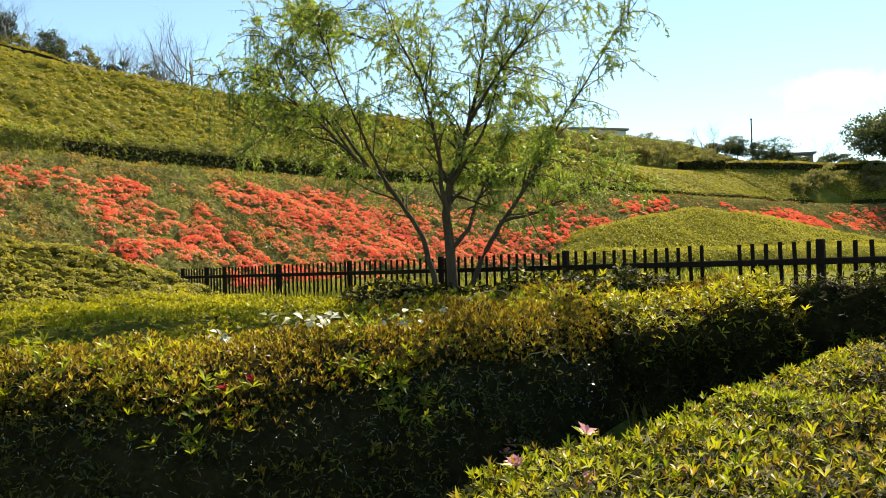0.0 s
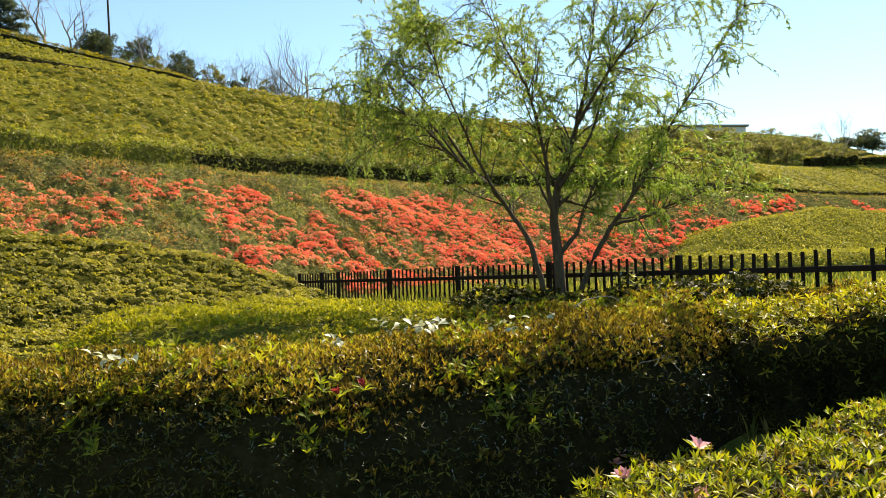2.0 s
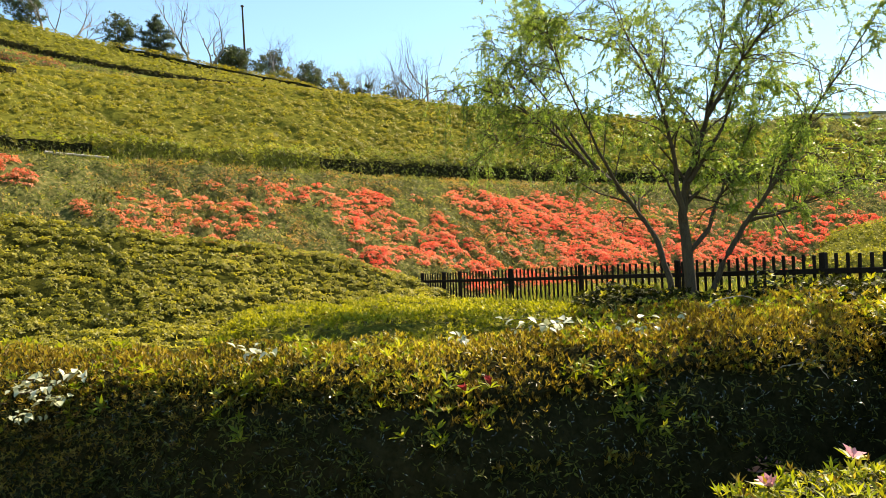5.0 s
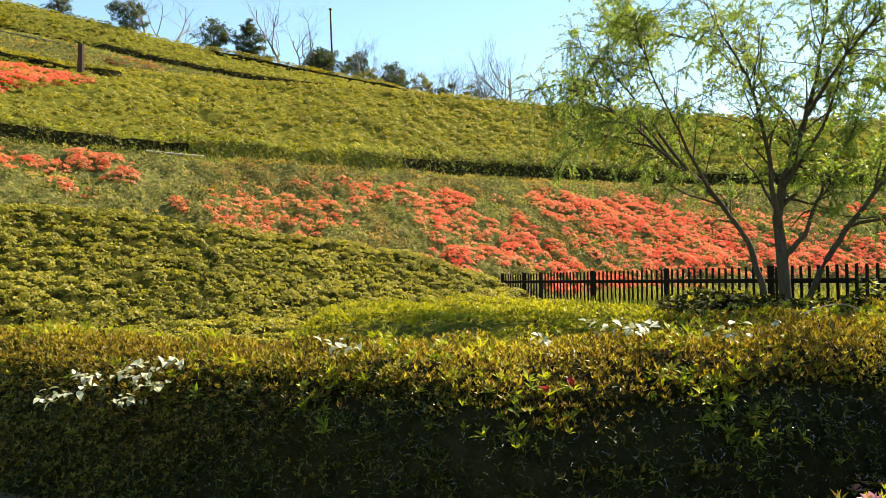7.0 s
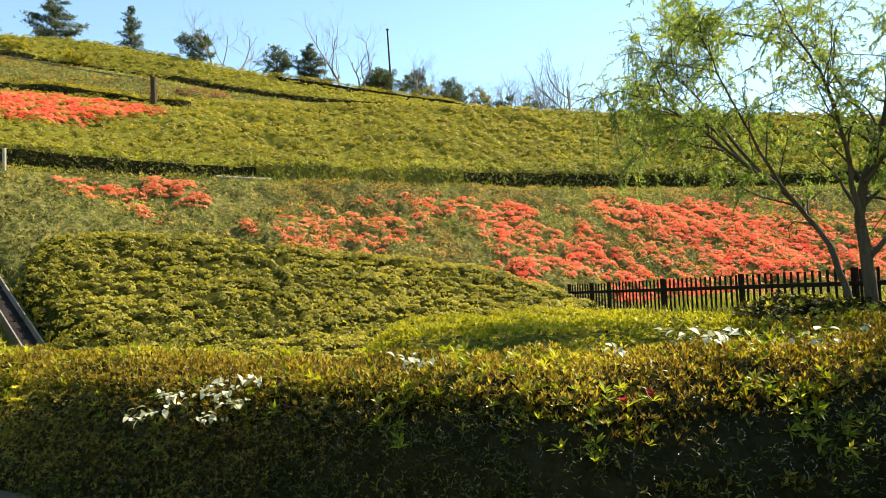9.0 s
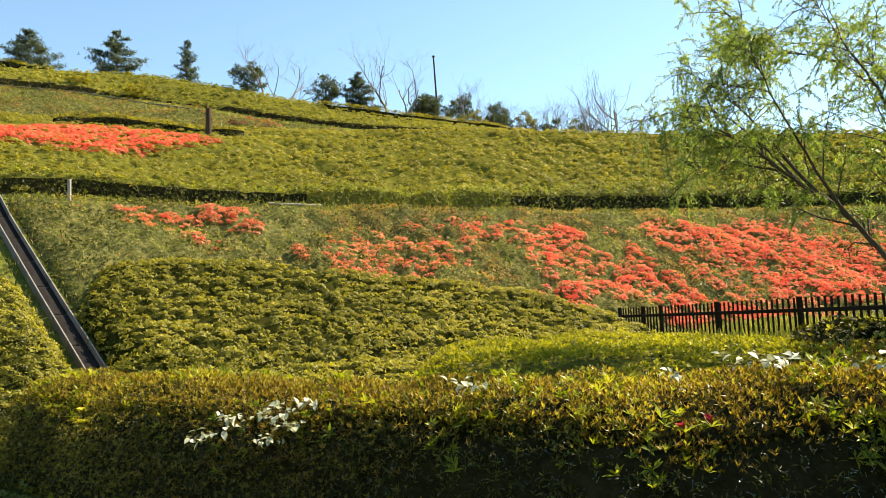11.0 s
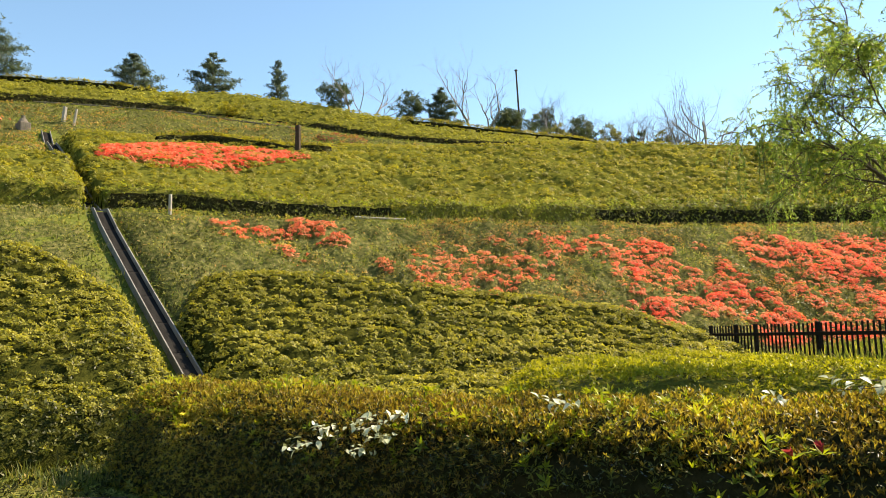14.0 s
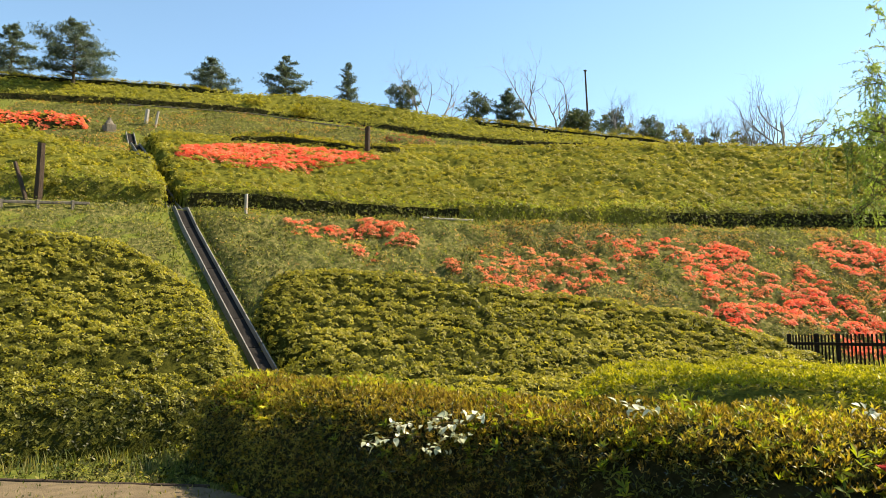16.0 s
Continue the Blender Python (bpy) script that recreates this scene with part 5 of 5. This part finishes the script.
meadow("meadow_grass", "yellow-green grass between the fence and the slope", (5.5, 60), (-18, -8.5), lambda s, q: np.minimum(-edge_of(MOUND_FAR, s, q), s * 0.7 + q + 12), 14, 0.22, 46, width=0.02, material=M_WEED)
meadow("meadow_grass", "long grass just behind the fence", (3.5, 16), (3, 16), lambda s, q: np.minimum((to_xy(s, q)[0] + 5.46) * 0.711 + (to_xy(s, q)[1] - 15.54) * 0.703 - 0.15, 5 - ((to_xy(s, q)[0] + 5.46) * 0.711 + (to_xy(s, q)[1] - 15.54) * 0.703)), 90, 0.26, 51, ref=plain, material=M_WEED)
meadow("bank_grass", "grass and weeds on the bank in front of the fence", (1, 11), (0, 11), lambda s, q: np.minimum(ground(*to_xy(s, q)) - 0.3, -np.maximum(edge_of(LIGHT, *to_xy(s, q)), edge_of(DARK, *to_xy(s, q))) - 1000 * (to_xy(s, q)[0] > 1.6)), 90, 0.22, 47, ref=plain)
UP_WEED_TOP = lambda s, q: np.minimum(np.minimum(q - mid_top(s, q) - 0.2, row3(s) - 0.3 - q), np.minimum(flume_gap(s, q, 0.3), 1.0))
bed("weedy_slope", "weedy upper slope with low olive plants", (-22, 2), (4.5, 22), 0.3, UP_WEED_TOP, 0.2, 0.6, [(0.5, 0.2)], 48,
    [("weed_cover", M_WEED, 65, 0.09, 3, 0.06, lambda s, q: 1 - 0.6 * weedy(s * 0.6, q * 0.6), (25, 80)), ("dark_undergrowth", M_HEDGE, 60, 0.085, 3, 0.08, lambda s, q: weedy(s * 0.6, q * 0.6), (25, 80)),
     ("russet_cover", M_RUSSET, 60, 0.08, 3, 0.08, lambda s, q: step(0.48, 0.62, lump(s + 31, q, 0.9, 1)), (25, 80))], category="weeds", clump=0.4, relief=0.15, thin=0.3, core_mat=M_SOIL)
DULL_RED = [(-4.2, 16.1), (-2.9, 16.2), (-1.6, 15.3), (-1.4, 14.2), (-2.8, 14.5), (-3.9, 15.1)]
bed("flowering_azalea", "thin patch of dull crimson azaleas below the upper carpet", (-4.6, -1), (14, 16.6), 0.2, lambda s, q: edge_of(DULL_RED, s, q), 0.3, 0.4, [(0.5, 0.1)], 55,
    [("blossom", M_CRIMSON, 60, 0.09, 3, 0.08, None, (50, 85)), ("weed_cover", M_RUSSET, 60, 0.09, 3, 0.05, None, (30, 85))], category="flower bed", core_mat=M_SOIL)
bed("weedy_slope", "weedy grass patch beside the large azalea mound", (-17, -3.5), (-10, -0.2), 0.22, lambda s, q: np.minimum(left_of_gutter(s, q) - 0.1, 1.0), 0.15, 0.6, [(0.5, 0.15)], 49,
    [("weed_cover", M_WEED, 150, 0.055, 3, 0.07, lambda s, q: 1 - 0.7 * weedy(s, q), (20, 75)), ("dark_undergrowth", M_HEDGE, 130, 0.055, 4, 0.1, weedy, (20, 80))], category="weeds", clump=0.3, relief=0.14, thin=0.3, core_mat=M_SOIL)
HIGH_RED = [(-23, 15.4), (-17.4, 16.2), (-17.6, 17.6), (-23, 17.8)]
bed("flowering_azalea", "small patch of red azaleas on the upper slope", (-23.5, -17), (15, 18.2), 0.25, lambda s, q: edge_of(HIGH_RED, s, q), 0.5, 0.5, [(0.5, 0.2)], 50,
    [("blossom", M_RED, 120, 0.11, 4, 0.1, None, (55, 85)), ("foliage", M_MOUND, 30, 0.12, 5, 0.0, None, (45, 85))], category="flower bed")


# ---- small hedges and bushes higher up ----
def along(points):
    return [tuple(float(c) for c in to_xy(s, q + float(soft(s, S1, P1)))) for s, q in points]


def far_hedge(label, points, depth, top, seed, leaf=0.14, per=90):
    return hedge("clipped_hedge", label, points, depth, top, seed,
                 # light tops and dark sides: the sides' shade lies in leaf colour
                 [("foliage", M_CARPET, per, leaf, 4, 0.05, on_top, (40, 85)), ("shade_foliage", M_HEDGE, per * 0.6, leaf, 4, 0.02, on_side, (40, 90))], step_=0.2, wobble=(0.6, 0.06))


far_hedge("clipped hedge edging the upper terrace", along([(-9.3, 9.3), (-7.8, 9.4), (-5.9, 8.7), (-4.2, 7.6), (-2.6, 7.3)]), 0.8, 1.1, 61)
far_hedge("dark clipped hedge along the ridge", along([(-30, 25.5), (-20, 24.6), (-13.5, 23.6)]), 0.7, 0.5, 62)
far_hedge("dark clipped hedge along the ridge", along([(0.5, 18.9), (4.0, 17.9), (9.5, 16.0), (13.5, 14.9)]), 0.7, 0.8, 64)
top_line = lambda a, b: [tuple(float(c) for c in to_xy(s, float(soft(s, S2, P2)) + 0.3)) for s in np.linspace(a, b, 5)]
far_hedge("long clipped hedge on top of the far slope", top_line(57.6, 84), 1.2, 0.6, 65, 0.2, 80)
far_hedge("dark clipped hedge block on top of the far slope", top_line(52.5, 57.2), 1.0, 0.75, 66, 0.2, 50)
leafy_tree(on_ground(-33.4, 21.8), 0.85, 1.5, 202, "small round clipped yellow-green bush", M_CARPET, "round_bush", 40, 0.12, 0.0)
leafy_tree(on_ground(-35.6, 19.9), 0.8, 1.3, 201, "small round clipped yellow-green bush", M_CARPET, "round_bush", 26, 0.12, 0.0)
for n, (s_, q_) in enumerate([(60.6, 1.2), (62.4, 1.9), (66.5, 1.4), (64.4, 2.6), (68, 2.9)]):
    leafy_tree(on_ground(*along([(s_, q_)])[0]), 1.6, 3.2, 210 + n, "dark green bush on the far slope", M_SCRUB, "scrub_bush", 26, 0.26, 0.0)


# ---- posts, rails, poles ----
def stake(label, x, y, tall, wide, seed, material=None, lean=(0, 0), name="wooden_post", pair=False):
    """A squared, weathered post with chipped top; pair: a second, slimmer one stands against it."""
    rng = random.Random(seed)
    own = thing(name, on_ground(x, y), label, "post")
    for k in range(2 if pair else 1):
        h, w = (tall, wide) if k == 0 else (tall * 0.96, wide * 0.55)
        bm = bmesh.new()
        rings = []
        for j in range(7):
            z = -0.3 + (h + 0.3) * j / 6
            r = w / 2 * (1 - 0.06 * j / 6)
            rings.append([bm.verts.new(((c + rng.uniform(-0.08, 0.08)) * r, (d + rng.uniform(-0.08, 0.08)) * r, z + (rng.uniform(-0.05, 0.03) * w * 3 if j == 6 else 0)))
                          for c, d in ((-1, -0.7), (-0.7, -1), (0.7, -1), (1, -0.7), (1, 0.7), (0.7, 1), (-0.7, 1), (-1, 0.7))])
        for lo, hi in zip(rings, rings[1:]):
            for i in range(8):
                bm.faces.new((lo[i], lo[(i + 1) % 8], hi[(i + 1) % 8], hi[i]))
        bm.faces.new(rings[-1])
        ob = part("post" if k == 0 else "brace", bm, material or M_POST, own)
        ob.rotation_euler = (lean[0] + (0.01 if k else 0), lean[1] + (0.02 if k else 0), 0.3)
        ob.location = (-wide * 0.62 * k * 0.75, -wide * 0.5 * k * 0, 0)
    return own


stake("tall dark weathered post pair on the terrace", -19.1, 4.8, 1.46, 0.15, 1, pair=True)
stake("broken dark stake leaning beside the tall post", -19.0, 4.55, 1.25, 0.08, 2, lean=(0, -0.5), name="broken_stake")
stake("dark weathered post pair at the edge of the red azaleas", -22.0, 17.3, 2.0, 0.19, 3, pair=True)
stake("short white marker post on the terrace", -17.2, 9.3, 0.68, 0.075, 4, M_PALEWOOD, name="marker_post")
stake("bleached leaning stake on the upper slope", -34.3, 13.4, 0.85, 0.16, 5, M_PALEWOOD, (0.0, 0.12), "wooden_stake")
stake("bleached leaning stake on the upper slope", -34.0, 13.75, 0.8, 0.1, 6, M_PALEWOOD, (0.0, 0.22), "wooden_stake")


def rail(label, a, b, posts, tall=0.16, material=None):
    """A low wooden rail on short pegs."""
    pa, pb = Vector(on_ground(*a)), Vector(on_ground(*b))
    own = thing("low_rail", pa, label, "rail")
    d = pb - pa
    m = d.to_track_quat("X", "Z").to_matrix().to_4x4()
    part("bar", box_bm((d.length, 0.06, 0.07), (0, 0, 0), 0.01), material or M_PALEWOOD, own).matrix_local = Matrix.Translation(d / 2 + Vector((0, 0, tall))) @ m
    for k in range(posts):
        part("peg", box_bm((0.07, 0.07, tall + 0.25), (0, 0, 0), 0.008), material or M_PALEWOOD, own).location = d * (k + 0.5) / posts + Vector((0, 0.0, (tall - 0.25) / 2 + 0.06))


rail("low weathered timber rail on the terrace", (-18.9, 3.6), (-18.4, 5.75), 3, 0.2, M_OLDWOOD)
rail("pale pipe lying along the terrace", (-14.75, 13.65), (-14.05, 14.7), 2, 0.12)
EDGING = [(-18.0, 20.9), (-15, 20.7), (-11.2, 20.2), (-8.6, 18.9), (-6.4, 18.0), (-4.9, 17.2)]
for a, b in zip(along(EDGING[:-1]), along(EDGING[1:])):
    rail("weathered timber path edging on the upper slope", a, b, 3, 0.1, M_OLDWOOD)


def basin():
    own = thing("catch_basin", on_ground(-34.0, 11.6), "small concrete catch basin with a round capped vent", "drain")
    body = part("box", box_bm((0.6, 0.45, 0.45), (0, 0, 0.1), 0.03), M_OLDWOOD, own)
    bm = bmesh.new()
    bmesh.ops.create_cone(bm, cap_ends=True, segments=14, radius1=0.22, radius2=0.12, depth=0.18, matrix=Matrix.Translation((0, 0, 0.44)))
    bmesh.ops.create_cone(bm, cap_ends=True, segments=12, radius1=0.08, radius2=0.08, depth=0.2, matrix=Matrix.Translation((0, 0, 0.56)))
    part("vent_cap", bm, M_OLDWOOD, body)


def pole(at, tall, lean, label):
    own = thing("utility_pole", at, label, "pole")
    v, f = tube([(lean * k * tall, 0, -0.3 + (tall + 0.3) * k) for k in np.linspace(0, 1, 8)], np.linspace(0.075, 0.05, 8), 10)
    mast = child("mast", mesh_np("mast", v, f, M_POST, True), own)
    part("cap", box_bm((0.16, 0.16, 0.1), (lean * tall, 0, tall + 0.04), 0.02), M_POST, mast)


basin()
pole(on_ground(-24.4, 37.0), 5.3, -0.04, "slim dark leaning pole on the ridge")
pole(on_ground(27.9, 63.7), 3.9, 0.0, "slim grey pole behind the far hedge")


# ---- buildings far behind the ridge ----
def low_building(label, a, b, top, deep, seed):
    pa, pb = Vector((*a, 0)), Vector((*b, 0))
    d = pb - pa
    z = min(float(ground(*a)), float(ground(*b)))
    own = thing("low_building", ((pa + pb) / 2).to_tuple()[:2] + (z,), label, "building")
    m = Matrix.Rotation(math.atan2(d.y, d.x), 4, "Z")
    h = top - z
    wall = part("wall", box_bm((d.length, deep, h), (0, deep / 2, h / 2 - 0.2), 0.02), M_SLATE if seed == 2 else M_ROOF, own)
    wall.matrix_local = m
    part("roof", box_bm((d.length + 0.5, deep + 0.5, 0.22), (0, deep / 2, h - 0.08), 0.03), M_SLATE if seed == 2 else M_CONCRETE, own).matrix_local = m
    n = max(2, int(d.length / 1.6))
    for k in range(n):
        w = box_bm((0.5, 0.06, 0.3), (-d.length / 2 + (k + 0.5) * d.length / n, -0.02, h - 1.2), 0.01)
        part("window", w, M_FENCE, wall)


low_building("long low grey building behind the ridge", (10.5, 75.1), (20.4, 77.9), 15.6, 4.0, 1)
low_building("low blue-grey building behind the far hedge", (35.4, 76.6), (39.6, 75.6), 12.2, 4.0, 2)


def pipe_on_ground(a, b):
    a, b = np.array(on_ground(*a)) + [0, 0, 0.2], np.array(on_ground(*b)) + [0, 0, 0.2]
    own = thing("drain_pipe", a, "thin pale pipe lying in the terrace grass", "pipe")
    v, f = tube(np.stack([np.zeros(3), (b - a) * 0.5, b - a]), np.full(3, 0.034), 10)
    child("tube", mesh_np("tube", v, f, M_PALEWOOD, True), own)
    for end in (np.zeros(3), b - a):
        way = unit(b - a) * 0.05
        v, f = tube(np.stack([end - way, end, end + way]), np.full(3, 0.044), 10)
        child("collar", mesh_np("collar", v, f, M_PALEWOOD, True), own)


pipe_on_ground((-15.1, 13.9), (-14.35, 15.1))
# ---- path and its edging ----
KERB_A, KERB_B = np.array([-14.85, -2.5]), np.array([-7.3, 3.4])
uu, vv = np.meshgrid(np.linspace(0, 1, 60), np.linspace(0, 1, 60), indexing="ij")
edge_x = np.where(uu < 0.5, KERB_A[0] + (KERB_B[0] - KERB_A[0]) * uu * 2, KERB_B[0] + 16 * (uu - 0.5) * 2)
edge_y = np.where(uu < 0.5, KERB_A[1] + (KERB_B[1] - KERB_A[1]) * uu * 2, KERB_B[1])
PX, PY = edge_x, edge_y - 9 * vv
PZ = 0.035 + 0.02 * (lump(PX, PY, 0.4, 1) - 0.5)
tagged(new("path", mesh_np("path", np.stack([PX, PY, PZ], -1).reshape(-1, 3), grid_faces(60, 60)[:, ::-1], M_PATH, True)), "sandy earth footpath with scattered dry leaves", "path", "", "structure")
kerb = thing("path_edging", (float(KERB_A[0]), float(KERB_A[1]), 0), "thin weathered timber edging along the footpath", "edging")
d_ = KERB_B - KERB_A
for k in range(7):
    a_ = d_ * (k + 0.5) / 7
    part("plank", box_bm((float(np.hypot(*d_)) / 7 - 0.02, 0.05, 0.16), (0, 0, 0), 0.01), M_POST, kerb).matrix_local = Matrix.Translation((a_[0], a_[1], -0.03 + random.uniform(-0.01, 0.01))) @ Matrix.Rotation(math.atan2(d_[1], d_[0]) + random.uniform(-0.01, 0.01), 4, "Z")


# ---- flowers, buds and vines on the hedges ----
def vine(at, n, reach, seed, leaf=0.058):
    """A climbing stem with glossy leaves, whitened in colour for sun glare."""
    rng = np.random.RandomState(seed)
    own = thing("creeper_vine", at, "creeping vine over the hedge with glossy leaves whitened for sun glare", "vine")
    pts = smooth_line(np.cumsum(np.vstack([[0, 0, 0], rng.normal(0, 1, (4, 3)) * [reach * 0.4, 0.1, 0.02]]), 0), 12)
    v, f = tube(pts, np.full(12, 0.0022), 4)
    stem = child("stem", mesh_np("stem", v, f, M_POST, True), own)
    shape = [(0.0, 0.04), (0.22, 0.3), (0.5, 0.34), (0.8, 0.17), (1.0, 0.0)]
    for k in range(int(n * 3.8)):
        c = pts[rng.randint(12)] + rng.normal(0, 1, 3) * [0.06, 0.035, 0.015]
        ln = leaf * rng.uniform(0.6, 1.15)
        d = unit(np.array([rng.normal(0, 0.8), rng.normal(-0.35, 0.5), rng.normal(-0.2, 0.5)]))
        w = unit(np.cross(d, [rng.normal(0, 0.35), rng.normal(0, 0.35), 1.0]))
        up = np.cross(w, d)
        v = []
        for t_, h_ in shape:
            mid = c + d * ln * t_ - up * ln * 0.28 * t_ ** 2
            v += [mid + w * ln * h_ + up * ln * h_ * 0.35, mid, mid - w * ln * h_ + up * ln * h_ * 0.35]
        f = [(3 * i + j, 3 * i + j + 1, 3 * i + j + 4, 3 * i + j + 3) for i in range(4) for j in range(2)]
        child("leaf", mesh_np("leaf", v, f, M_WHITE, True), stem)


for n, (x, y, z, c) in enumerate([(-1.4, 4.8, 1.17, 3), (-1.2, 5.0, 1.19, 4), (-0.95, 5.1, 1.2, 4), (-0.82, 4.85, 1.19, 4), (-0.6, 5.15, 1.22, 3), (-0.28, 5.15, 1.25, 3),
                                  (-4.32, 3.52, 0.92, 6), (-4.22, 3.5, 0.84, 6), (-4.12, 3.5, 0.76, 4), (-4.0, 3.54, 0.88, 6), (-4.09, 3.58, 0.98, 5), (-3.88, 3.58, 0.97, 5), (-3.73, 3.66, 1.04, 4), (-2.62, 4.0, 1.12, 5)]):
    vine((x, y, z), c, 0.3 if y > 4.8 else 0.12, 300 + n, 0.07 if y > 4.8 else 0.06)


def bud(at, seed, material, label, size=0.045, petals=5, opening=(5, 30)):
    rng = np.random.RandomState(seed)
    own = thing("azalea_flower", at, label, "flower", "azalea flowers on the hedges")
    v, f = rosettes(rng, np.zeros((1, 3)), np.array([[rng.normal(0, 0.3), -0.2, 1.0]]), np.array([size]), petals, opening, 0.6, 0.2, 0.2, False)
    for k in range(petals):
        child("petal", mesh_np("petal", v[4 * k:4 * k + 4], f[:1], material), own)
    v, f = rosettes(rng, np.array([[0, 0, -0.01]]), np.array([[0, -0.1, 1.0]]), np.array([size * 1.3]), 6, (50, 90), 0.3)
    child("calyx", mesh_np("calyx", v, f, M_LIME), own)


for n, (x, y, z) in enumerate([(-1.16, 3.76, 0.94), (-1.03, 3.8, 0.97)]):
    bud((x, y, z), 330 + n, M_CRIMSON, "closed crimson azalea bud at the hedge edge", 0.065)
for n, (x, y) in enumerate([(0.25, 2.53), (0.57, 2.97), (1.57, 3.66), (0.75, 2.31), (1.03, 2.31), (1.05, 2.68), (0.45, 2.3)]):
    bud((x, y, 0.87), 340 + n, M_PINK, "half-open pink azalea flower among lime shoots", 0.06, 6, (20, 70))

for n, (x, y, z) in enumerate([(0.41, 4.8, 0.36), (0.47, 4.84, 0.33), (0.38, 4.77, 0.31)]):
    bud((x, y, z), 360 + n, M_PINK, "wilting pale lilac azalea flower on the shaded hedge front", 0.085, 6, (35, 85))


for n, (x, y, z) in enumerate([(-6.75, 3.66, 0.86), (-6.77, 3.65, 0.75), (-6.68, 3.65, 0.76)]):
    bud((x, y, z), 380 + n, M_YELLOW, "small open yellow flower at the hedge end", 0.05, 5, (45, 85))


def dry_stem(a, b, rise, seed):
    """A long bare shoot arching out of the hedge."""
    rng = np.random.RandomState(seed)
    a, b = np.array(a, float), np.array(b, float)
    own = thing("dry_stem", a, "thin straw-coloured shoot arching over the hedge", "stem")
    pts = smooth_line([a - a, (b - a) * 0.3 + [0, 0, rise], (b - a) * 0.7 + [0, 0, rise * 0.9], b - a], 14)
    v, f = tube(pts + rng.normal(0, 0.004, (14, 3)), np.linspace(0.006, 0.0025, 14), 5)
    child("shoot", mesh_np("shoot", v, f, M_PALEWOOD, True), own)


dry_stem((0.45, 5.0, 0.86), (1.0, 5.3, 0.93), 0.05, 1)
dry_stem((0.7, 5.15, 0.9), (0.9, 5.2, 0.8), 0.1, 2)
dry_stem((0.1, 6.6, 1.12), (0.75, 6.9, 1.2), 0.16, 3)
dry_stem((1.9, 5.86, 0.35), (1.98, 5.84, 0.66), 0.02, 4)
